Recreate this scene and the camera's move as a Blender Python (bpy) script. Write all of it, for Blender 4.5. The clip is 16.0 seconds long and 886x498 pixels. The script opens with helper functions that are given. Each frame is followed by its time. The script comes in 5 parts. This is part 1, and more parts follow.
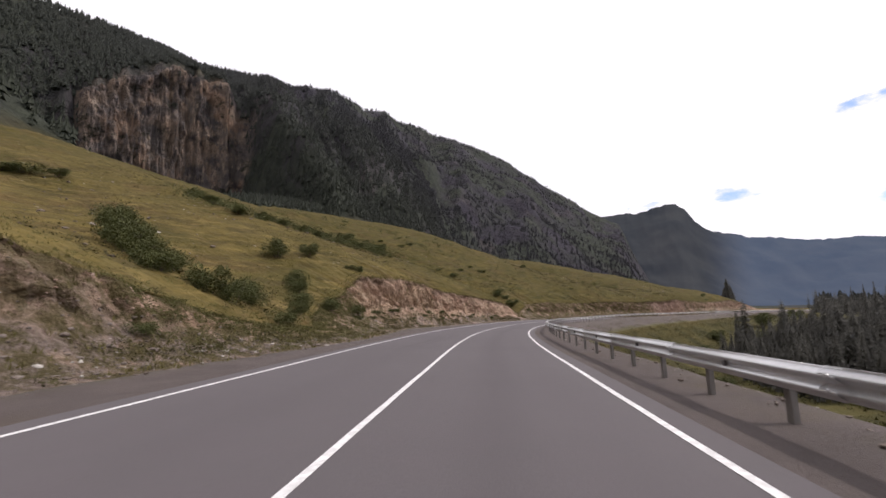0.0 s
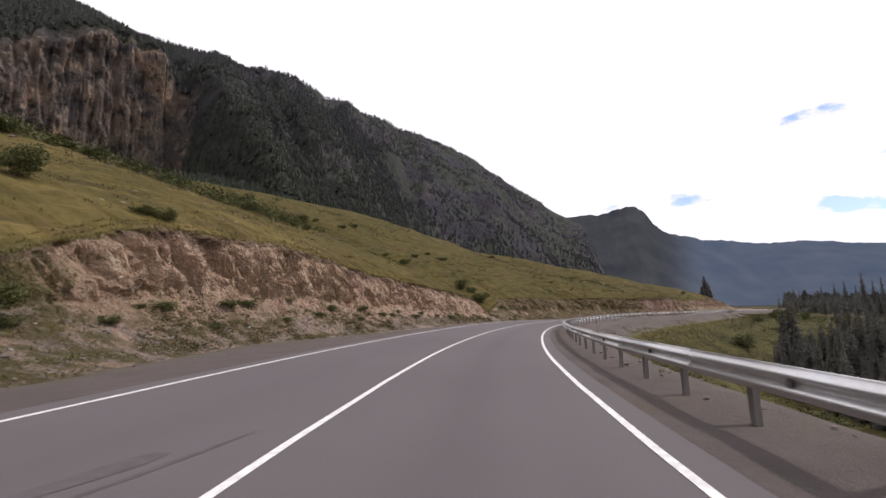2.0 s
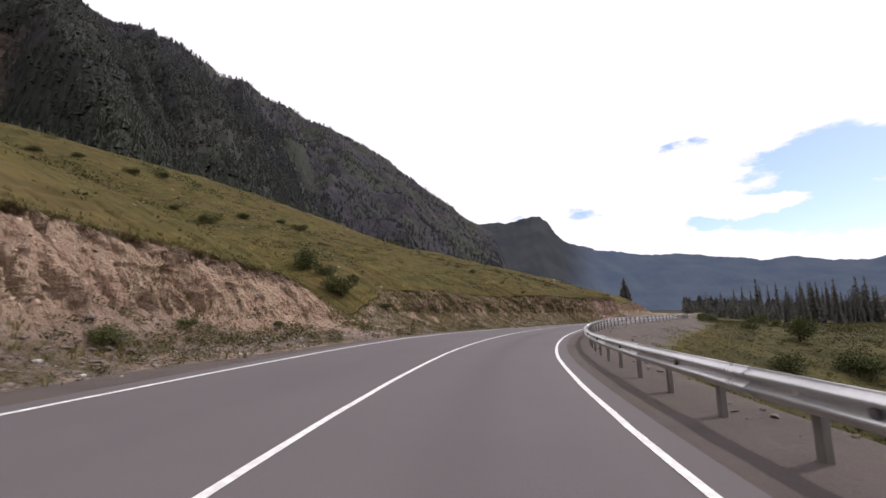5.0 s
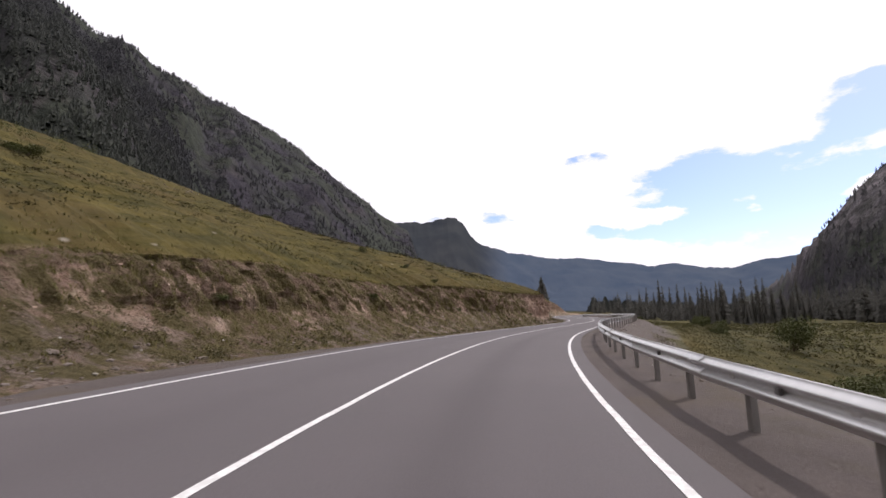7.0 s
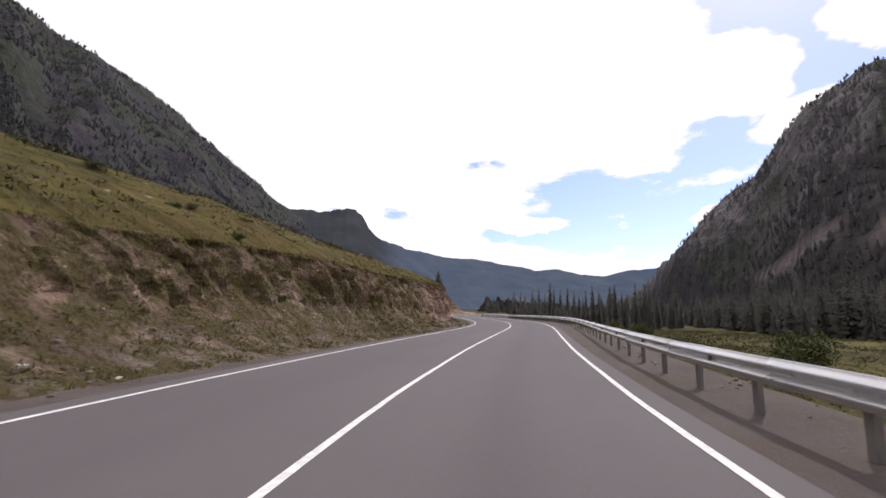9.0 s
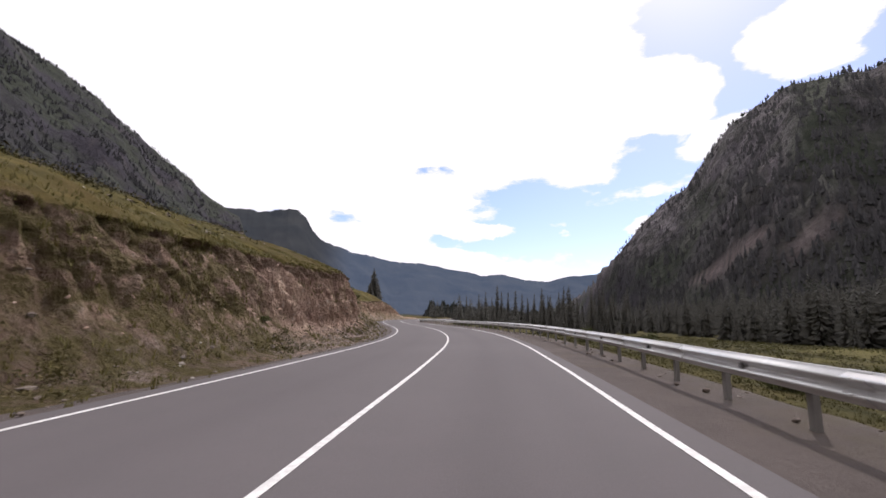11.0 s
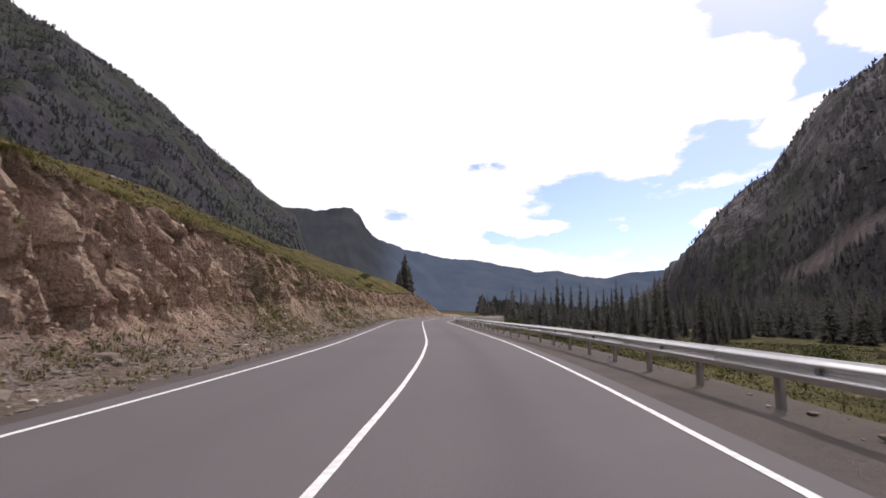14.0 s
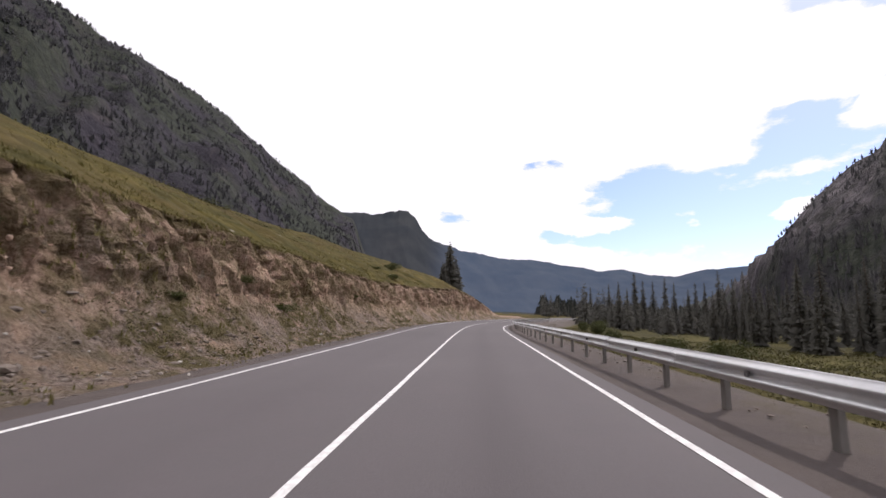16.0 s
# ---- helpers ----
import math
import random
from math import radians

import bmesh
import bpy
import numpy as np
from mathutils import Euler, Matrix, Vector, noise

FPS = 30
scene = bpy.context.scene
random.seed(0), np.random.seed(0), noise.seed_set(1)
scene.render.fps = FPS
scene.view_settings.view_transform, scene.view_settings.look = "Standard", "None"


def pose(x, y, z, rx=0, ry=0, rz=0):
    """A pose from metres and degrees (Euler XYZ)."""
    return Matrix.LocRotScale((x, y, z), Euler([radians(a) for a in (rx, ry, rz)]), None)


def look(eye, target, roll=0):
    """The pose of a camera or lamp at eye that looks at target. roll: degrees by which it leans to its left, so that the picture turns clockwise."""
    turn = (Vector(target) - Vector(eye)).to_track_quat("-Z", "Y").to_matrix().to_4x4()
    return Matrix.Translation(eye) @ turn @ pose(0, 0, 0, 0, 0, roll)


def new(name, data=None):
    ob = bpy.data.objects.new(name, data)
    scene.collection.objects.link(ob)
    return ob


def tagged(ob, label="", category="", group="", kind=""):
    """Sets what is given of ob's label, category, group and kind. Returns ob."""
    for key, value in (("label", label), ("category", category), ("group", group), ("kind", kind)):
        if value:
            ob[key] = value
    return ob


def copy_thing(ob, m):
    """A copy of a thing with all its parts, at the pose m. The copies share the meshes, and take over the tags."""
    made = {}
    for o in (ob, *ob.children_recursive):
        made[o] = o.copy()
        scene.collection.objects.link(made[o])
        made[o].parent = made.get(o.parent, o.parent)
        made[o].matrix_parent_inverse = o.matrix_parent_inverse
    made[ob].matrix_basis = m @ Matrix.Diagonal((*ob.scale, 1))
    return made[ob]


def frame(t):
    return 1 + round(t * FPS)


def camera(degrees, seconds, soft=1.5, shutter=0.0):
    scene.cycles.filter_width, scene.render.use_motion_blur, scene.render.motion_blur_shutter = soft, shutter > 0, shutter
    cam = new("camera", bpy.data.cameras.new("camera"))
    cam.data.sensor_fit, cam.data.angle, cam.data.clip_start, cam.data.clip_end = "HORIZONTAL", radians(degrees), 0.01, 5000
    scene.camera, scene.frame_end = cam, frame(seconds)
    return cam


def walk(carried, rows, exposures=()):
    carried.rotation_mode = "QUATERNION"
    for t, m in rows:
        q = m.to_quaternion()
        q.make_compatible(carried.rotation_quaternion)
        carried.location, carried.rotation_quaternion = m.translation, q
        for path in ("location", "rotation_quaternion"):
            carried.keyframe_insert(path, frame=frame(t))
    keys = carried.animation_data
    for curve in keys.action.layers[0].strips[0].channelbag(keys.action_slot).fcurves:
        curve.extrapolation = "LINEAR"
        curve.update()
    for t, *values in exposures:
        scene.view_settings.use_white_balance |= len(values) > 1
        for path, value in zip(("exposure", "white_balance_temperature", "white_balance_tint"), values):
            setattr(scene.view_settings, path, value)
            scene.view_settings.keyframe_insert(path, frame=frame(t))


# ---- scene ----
cam = camera(91.3, 16.0, soft=1.6, shutter=0.1)
PATH = [
    (0.0, (0.03, 0.00, 1.306), (-12.52, 98.03, 16.60), -1.31),
    (0.5, (-0.16, 6.43, 1.304), (-11.73, 104.55, 16.76), -1.25),
    (1.0, (-0.26, 12.95, 1.302), (-9.85, 111.33, 16.48), -1.08),
    (1.5, (-0.19, 19.52, 1.292), (-7.59, 118.09, 16.48), -1.15),
    (2.0, (0.06, 26.09, 1.282), (-4.60, 124.87, 16.15), -1.15),
    (2.5, (0.48, 32.60, 1.274), (-1.51, 131.44, 16.34), -1.08),
    (3.0, (1.06, 38.98, 1.265), (1.64, 137.84, 16.31), -1.05),
    (3.5, (1.77, 45.20, 1.244), (5.57, 144.01, 16.09), -1.03),
    (4.0, (2.66, 51.23, 1.223), (10.27, 149.79, 16.37), -1.05),
    (4.5, (3.83, 57.11, 1.223), (15.35, 155.23, 16.71), -1.12),
    (5.0, (5.19, 62.82, 1.223), (20.78, 160.37, 16.77), -1.20),
    (5.5, (6.79, 68.40, 1.223), (26.65, 165.18, 16.67), -1.26),
    (6.0, (8.61, 73.83, 1.223), (33.04, 169.58, 16.52), -1.26),
    (6.5, (10.67, 79.08, 1.224), (40.02, 173.46, 16.44), -1.18),
    (7.0, (12.92, 84.15, 1.250), (47.14, 176.90, 16.34), -1.03),
    (7.5, (15.37, 89.02, 1.276), (53.76, 180.15, 16.17), -0.79),
    (8.0, (17.93, 93.71, 1.302), (61.55, 182.50, 15.90), -0.09),
    (8.5, (20.68, 98.19, 1.328), (69.46, 184.25, 15.94), 0.34),
    (9.0, (23.73, 102.41, 1.323), (78.74, 184.71, 15.48), 1.13),
    (9.5, (27.07, 106.39, 1.318), (87.11, 185.02, 15.87), 1.54),
    (10.0, (30.70, 110.13, 1.322), (93.80, 186.23, 16.40), 1.57),
    (10.5, (34.46, 113.81, 1.327), (98.89, 188.72, 16.69), 1.36),
    (11.0, (38.30, 117.48, 1.332), (102.81, 192.31, 16.80), 1.04),
    (11.5, (42.19, 121.23, 1.336), (105.98, 196.67, 16.78), 0.69),
    (12.0, (46.07, 125.07, 1.341), (108.77, 201.43, 16.71), 0.44),
    (12.5, (49.92, 129.01, 1.342), (111.40, 206.36, 16.77), 0.50),
    (13.0, (53.72, 133.05, 1.343), (113.29, 211.86, 16.88), 1.12),
    (13.5, (57.46, 137.21, 1.355), (114.90, 217.71, 16.18), 1.26),
    (14.0, (61.09, 141.52, 1.366), (116.04, 223.80, 15.90), 1.48),
    (14.5, (64.71, 145.97, 1.373), (116.78, 230.14, 15.71), 1.12),
    (15.0, (68.25, 150.66, 1.381), (116.75, 236.90, 15.85), 1.10),
    (15.5, (71.56, 155.64, 1.383), (117.07, 243.48, 15.95), 0.91),
    (16.0, (74.83, 160.85, 1.384), (118.48, 249.63, 15.96), 1.21),
]
walk(cam, [(t, look(eye, target, roll)) for t, eye, target, roll in PATH], exposures=[(0.0, 0.0, 6450, 17), (16.0, 0.0, 6450, 17)])

# ---- light ----
SUN_AZ, SUN_EL = -74.0, 49.0      # degrees to the left of +y, and above the horizon
# gaps in the cloud, and puffs of cloud within them: degrees left of +y, up, half width, half height, tilt, strength
GAPS = [(-52.6, 12.0, 13.6, 7.2, 3, 1.0), (-64.0, 10.6, 12.0, 8.6, 6, 1.0), (-68.6, 15.6, 12.5, 6.8, 28, 1.0), (-79.5, 23.0, 10.0, 8.0, 40, 1.0), (-74.0, 33.0, 8.0, 7.5, -20, 1.0), (-76.0, 43.0, 10.0, 8.0, 0, 1.0), (-74.0, 12.0, 10.5, 12.0, 0, 1.0), (-93.0, 20.0, 18.0, 20.0, 0, 1.0),
        (-40.3, 18.6, 4.4, 1.2, -4, 0.52), (-28.3, 12.4, 4.4, 1.3, 2, 0.47), (-19.0, 12.7, 3.4, 0.8, 2, 0.45), (-41.5, 10.2, 5.5, 1.4, 6, 0.6)]
PUFFS = [(-83.2, 28.3, 5.6, 4.0, 10, 0.9), (-68.9, 16.3, 5.8, 1.5, 8, 0.55), (-74.6, 19.8, 5.0, 2.5, 22, 0.6), (-66.3, 11.5, 2.0, 1.2, 10, 0.5), (-53.9, 13.9, 1.6, 0.9, 0, 0.45), (-55.8, 12.2, 1.9, 0.8, -8, 0.5), (-56.9, 10.9, 1.3, 0.7, 0, 0.5),
         (-45.0, 11.2, 5.6, 1.3, -3, 0.8), (-70.4, 25.4, 4.4, 5.0, 20, 0.8)]


def way(az, el):
    a, e = radians(az), radians(el)
    return Vector((-math.sin(a) * math.cos(e), math.cos(a) * math.cos(e), math.sin(e)))


def build_world():
    world = bpy.data.worlds.new("sky")
    scene.world = world
    world.use_nodes = True
    nt = world.node_tree
    nt.nodes.clear()
    N, L = nt.nodes.new, nt.links.new
    out, bg = N("ShaderNodeOutputWorld"), N("ShaderNodeBackground")
    sky = N("ShaderNodeTexSky")
    sky.sky_type, sky.sun_disc = "NISHITA", False
    sky.sun_elevation, sky.sun_rotation = radians(SUN_EL), radians(-SUN_AZ)
    sky.air_density, sky.dust_density, sky.ozone_density = 1.0, 0.6, 1.6
    co = N("ShaderNodeTexCoord")
    # the cloud layer: broken on one side of the valley, closed elsewhere
    bend = N("ShaderNodeTexNoise")
    bend.inputs["Scale"].default_value, bend.inputs["Detail"].default_value, bend.inputs["Roughness"].default_value = 9.0, 6.0, 0.6
    L(co.outputs["Generated"], bend.inputs["Vector"])
    shift = N("ShaderNodeVectorMath")
    shift.operation = "MULTIPLY_ADD"
    shift.inputs[1].default_value, shift.inputs[2].default_value = (0.07, 0.07, 0.05), (-0.035, -0.035, -0.025)
    L(bend.outputs["Color"], shift.inputs[0])
    bent = N("ShaderNodeVectorMath")
    L(co.outputs["Generated"], bent.inputs[0])
    L(shift.outputs["Vector"], bent.inputs[1])

    def patch(az, el, wide, thick, tilt, strength):
        a = way(az, el)
        right = Vector((a.y, -a.x, 0)).normalized()
        up = right.cross(a)
        c, sn = math.cos(radians(tilt)), math.sin(radians(tilt))
        total = None
        for axis, size in ((right * c + up * sn, wide), (up * c - right * sn, thick)):
            dot = N("ShaderNodeVectorMath")
            dot.operation = "DOT_PRODUCT"
            dot.inputs[1].default_value = axis / math.sin(radians(size))
            L(bent.outputs["Vector"], dot.inputs[0])
            off = N("ShaderNodeMath")
            off.inputs[1].default_value = -a.dot(axis) / math.sin(radians(size))
            L(dot.outputs["Value"], off.inputs[0])
            sq = N("ShaderNodeMath")
            sq.operation = "MULTIPLY_ADD"
            L(off.outputs[0], sq.inputs[0])
            L(off.outputs[0], sq.inputs[1])
            sq.inputs[2].default_value = 0.0
            if total:
                L(total, sq.inputs[2])
            total = sq.outputs[0]
        mr = N("ShaderNodeMapRange")
        for key, v in (("From Min", 1.15), ("From Max", 0.15), ("To Min", 0.0), ("To Max", strength)):
            mr.inputs[key].default_value = v
        L(total, mr.inputs["Value"])
        return mr.outputs["Result"]

    def most(places):
        total = None
        for place in places:
            one = patch(*place)
            if total:
                top = N("ShaderNodeMath")
                top.operation = "MAXIMUM"
                L(total, top.inputs[0])
                L(one, top.inputs[1])
                one = top.outputs[0]
            total = one
        return total

    gap = N("ShaderNodeMath")
    gap.operation, gap.use_clamp = "SUBTRACT", True
    L(most(GAPS), gap.inputs[0])
    L(most(PUFFS), gap.inputs[1])
    hole = gap.outputs[0]
    flat = N("ShaderNodeMapping")
    flat.inputs["Scale"].default_value = (1.0, 1.0, 2.6)
    L(co.outputs["Generated"], flat.inputs["Vector"])
    n1 = N("ShaderNodeTexNoise")
    n1.inputs["Scale"].default_value, n1.inputs["Detail"].default_value, n1.inputs["Roughness"].default_value = 6.5, 12.0, 0.60
    L(flat.outputs["Vector"], n1.inputs["Vector"])
    amt = N("ShaderNodeMath")
    amt.operation = "MULTIPLY_ADD"
    L(n1.outputs["Fac"], amt.inputs[0])
    amt.inputs[1].default_value = 4.6
    sub = N("ShaderNodeMath")
    sub.operation = "MULTIPLY_ADD"
    L(hole, sub.inputs[0])
    sub.inputs[1].default_value = -2.0
    sep = N("ShaderNodeSeparateXYZ")
    L(co.outputs["Generated"], sep.inputs[0])
    low = N("ShaderNodeMapRange")
    for key, v in (("From Min", 0.17), ("From Max", 0.10), ("To Min", -0.85), ("To Max", -0.25)):
        low.inputs[key].default_value = v
    L(sep.outputs["Z"], low.inputs["Value"])
    L(low.outputs["Result"], sub.inputs[2])
    L(sub.outputs[0], amt.inputs[2])
    ramp = N("ShaderNodeMapRange")
    ramp.interpolation_type = "SMOOTHSTEP"
    ramp.inputs["From Min"].default_value, ramp.inputs["From Max"].default_value = 0.02, 0.62
    L(amt.outputs[0], ramp.inputs["Value"])
    gain = N("ShaderNodeMixRGB")
    gain.blend_type, gain.inputs["Fac"].default_value = "MULTIPLY", 1.0
    L(sky.outputs["Color"], gain.inputs["Color1"])
    gain.inputs["Color2"].default_value = (1.36, 1.33, 1.50, 1)
    mix = N("ShaderNodeMixRGB")
    L(ramp.outputs["Result"], mix.inputs["Fac"])
    L(gain.outputs["Color"], mix.inputs["Color1"])
    mix.inputs["Color2"].default_value = (9.8, 9.8, 10.0, 1)
    L(mix.outputs["Color"], bg.inputs["Color"])
    bg.inputs["Strength"].default_value = 0.11
    L(bg.outputs["Background"], out.inputs["Surface"])


build_world()
sun = new("sun", bpy.data.lights.new("sun", "SUN"))
sun.data.energy, sun.data.angle, sun.data.color = 2.25, radians(3), (1.0, 0.95, 0.87)
sun.matrix_world = look(way(SUN_AZ, SUN_EL) * 100, (0, 0, 0))

# ---- number noise ----


def lattice(ix, iy, seed):
    h = (ix.astype(np.int64) * 374761393 + iy.astype(np.int64) * 668265263 + seed * 974634217) & 0xFFFFFFFF
    h = ((h ^ (h >> 13)) * 1274126177) & 0xFFFFFFFF
    return ((h ^ (h >> 16)) & 0xFFFFFF) / float(0xFFFFFF)


def vnoise(x, y, seed=0):
    x, y = np.asarray(x, float), np.asarray(y, float)
    ix, iy = np.floor(x), np.floor(y)
    fx, fy = x - ix, y - iy
    fx, fy = fx * fx * (3 - 2 * fx), fy * fy * (3 - 2 * fy)
    a, b = lattice(ix, iy, seed), lattice(ix + 1, iy, seed)
    c, d = lattice(ix, iy + 1, seed), lattice(ix + 1, iy + 1, seed)
    return (a * (1 - fx) + b * fx) * (1 - fy) + (c * (1 - fx) + d * fx) * fy


def fbm(x, y, seed=0, octaves=5, gain=0.5):
    """About -1 to 1."""
    total, amp, norm = 0.0, 1.0, 0.0
    for k in range(octaves):
        total = total + amp * (vnoise(x * 2 ** k, y * 2 ** k, seed + 17 * k) * 2 - 1)
        norm, amp = norm + amp, amp * gain
    return total / norm


def ridged(x, y, seed=0, octaves=5):
    total, amp, norm = 0.0, 1.0, 0.0
    for k in range(octaves):
        total = total + amp * (1 - 2 * np.abs(vnoise(x * 2 ** k, y * 2 ** k, seed + 31 * k) * 2 - 1))
        norm, amp = norm + amp, amp * 0.5
    return total / norm


def smooth(a, b, x):
    t = np.clip((x - a) / (b - a), 0, 1)
    return t * t * (3 - 2 * t)


# ---- materials ----


class Mat:
    """A node material with a Principled shader, and short names for its nodes."""

    def __init__(self, name, rough=0.9, metal=0.0, spec=0.3):
        self.m = bpy.data.materials.new(name)
        self.m.use_nodes = True
        self.t = self.m.node_tree
        self.b = self.t.nodes["Principled BSDF"]
        self.b.inputs["Roughness"].default_value = rough
        self.b.inputs["Metallic"].default_value = metal
        self.b.inputs["Specular IOR Level"].default_value = spec
        self.pos = self.t.nodes.new("ShaderNodeNewGeometry").outputs["Position"]

    def link(self, a, b):
        self.t.links.new(a, b)

    def noise(self, scale, detail=4.0, rough=0.55, stretch=None, lo=0.3, hi=0.7, distort=0.0):
        n = self.t.nodes.new("ShaderNodeTexNoise")
        n.inputs["Scale"].default_value, n.inputs["Detail"].default_value = scale, detail
        n.inputs["Roughness"].default_value, n.inputs["Distortion"].default_value = rough, distort
        src = self.pos
        if stretch:
            mp = self.t.nodes.new("ShaderNodeMapping")
            mp.inputs["Scale"].default_value = stretch
            self.link(src, mp.inputs["Vector"])
            src = mp.outputs["Vector"]
        self.link(src, n.inputs["Vector"])
        return self.span(n.outputs["Fac"], lo, hi)

    def cells(self, scale, lo=0.0, hi=1.0, feature="F1", stretch=None):
        n = self.t.nodes.new("ShaderNodeTexVoronoi")
        n.feature = feature
        n.inputs["Scale"].default_value = scale
        src = self.pos
        if stretch:
            mp = self.t.nodes.new("ShaderNodeMapping")
            mp.inputs["Scale"].default_value = stretch
            self.link(src, mp.inputs["Vector"])
            src = mp.outputs["Vector"]
        self.link(src, n.inputs["Vector"])
        return self.span(n.outputs["Distance"], lo, hi)

    def span(self, value, lo, hi, a=0.0, b=1.0):
        r = self.t.nodes.new("ShaderNodeMapRange")
        for key, v in (("From Min", lo), ("From Max", hi), ("To Min", a), ("To Max", b)):
            r.inputs[key].default_value = v
        self.link(value, r.inputs["Value"])
        return r.outputs["Result"]

    def math(self, op, a, b):
        n = self.t.nodes.new("ShaderNodeMath")
        n.operation = op
        for k, v in enumerate((a, b)):
            if isinstance(v, (int, float)):
                n.inputs[k].default_value = v
            else:
                self.link(v, n.inputs[k])
        return n.outputs[0]

    def attr(self, name):
        n = self.t.nodes.new("ShaderNodeAttribute")
        n.attribute_name = name
        return n.outputs["Fac"]

    def up(self):
        g = self.t.nodes.new("ShaderNodeNewGeometry")
        s = self.t.nodes.new("ShaderNodeSeparateXYZ")
        self.link(g.outputs["Normal"], s.inputs[0])
        return s.outputs["Z"]

    def island(self):
        return self.t.nodes.new("ShaderNodeNewGeometry").outputs["Random Per Island"]

    def chance(self):
        return self.t.nodes.new("ShaderNodeObjectInfo").outputs["Random"]

    def mix(self, fac, a, b, mode="MIX"):
        n = self.t.nodes.new("ShaderNodeMixRGB")
        n.blend_type = mode
        for key, v in (("Fac", fac), ("Color1", a), ("Color2", b)):
            if isinstance(v, (int, float)):
                n.inputs[key].default_value = v
            elif isinstance(v, tuple):
                n.inputs[key].default_value = (*v, 1)
            else:
                self.link(v, n.inputs[key])
        return n.outputs["Color"]

    def color(self, c):
        if isinstance(c, tuple):
            self.b.inputs["Base Color"].default_value = (*c, 1)
        else:
            self.link(c, self.b.inputs["Base Color"])
        return self

    def rough(self, v):
        self.link(v, self.b.inputs["Roughness"])
        return self

    def bump(self, height, strength=0.5, distance=0.05):
        n = self.t.nodes.new("ShaderNodeBump")
        n.inputs["Strength"].default_value, n.inputs["Distance"].default_value = strength, distance
        self.link(height, n.inputs["Height"])
        self.link(n.outputs["Normal"], self.b.inputs["Normal"])
        return self


def mat_asphalt():
    k = Mat("asphalt", 0.86, spec=0.35)
    big, mid, fine = k.noise(0.12, 4), k.noise(1.7, 5), k.noise(55, 3, lo=0.25, hi=0.75)
    wheel = k.attr("wheel")
    c = k.mix(big, (0.089, 0.0755, 0.081), (0.112, 0.096, 0.102))
    c = k.mix(k.math("MULTIPLY", mid, 0.35), c, (0.085, 0.079, 0.081))
    c = k.mix(k.math("MULTIPLY", fine, 0.30), c, (0.16, 0.15, 0.15))
    c = k.mix(k.math("MULTIPLY", wheel, 0.8), c, (0.070, 0.060, 0.064))
    k.color(c)
    return k.bump(fine, 0.35, 0.006).m


def mat_paint():
    k = Mat("road_paint", 0.7)
    wear = k.noise(9, 6, lo=0.42, hi=0.62)
    c = k.mix(wear, (0.62, 0.61, 0.60), (0.80, 0.79, 0.78))
    k.color(k.mix(k.noise(60, 3, lo=0.62, hi=0.8), c, (0.2, 0.19, 0.19)))
    return k.m


def mat_gravel():
    k = Mat("gravel", 0.95)
    st = k.noise(34, 5, 0.7, lo=0.4, hi=0.68)
    n = k.noise(0.7, 5)
    c = k.mix(n, (0.082, 0.066, 0.062), (0.122, 0.098, 0.092))
    c = k.mix(k.math("MULTIPLY", st, 0.40), c, (0.165, 0.140, 0.128))
    c = k.mix(k.noise(0.35, 3, lo=0.55, hi=0.75), c, (0.105, 0.082, 0.062))
    c = k.mix(k.math("MULTIPLY", k.attr("weeds"), k.math("ADD", k.noise(3.0, 6, lo=0.42, hi=0.6), k.span(k.attr("weeds"), 0.5, 1.0, 0.0, 0.75))), c, k.mix(k.noise(1.2, 7, 0.65, lo=0.32, hi=0.68), (0.072, 0.068, 0.027), (0.116, 0.100, 0.044)))
    k.color(c)
    return k.bump(k.math("ADD", st, k.noise(8, 5)), 0.6, 0.03).m


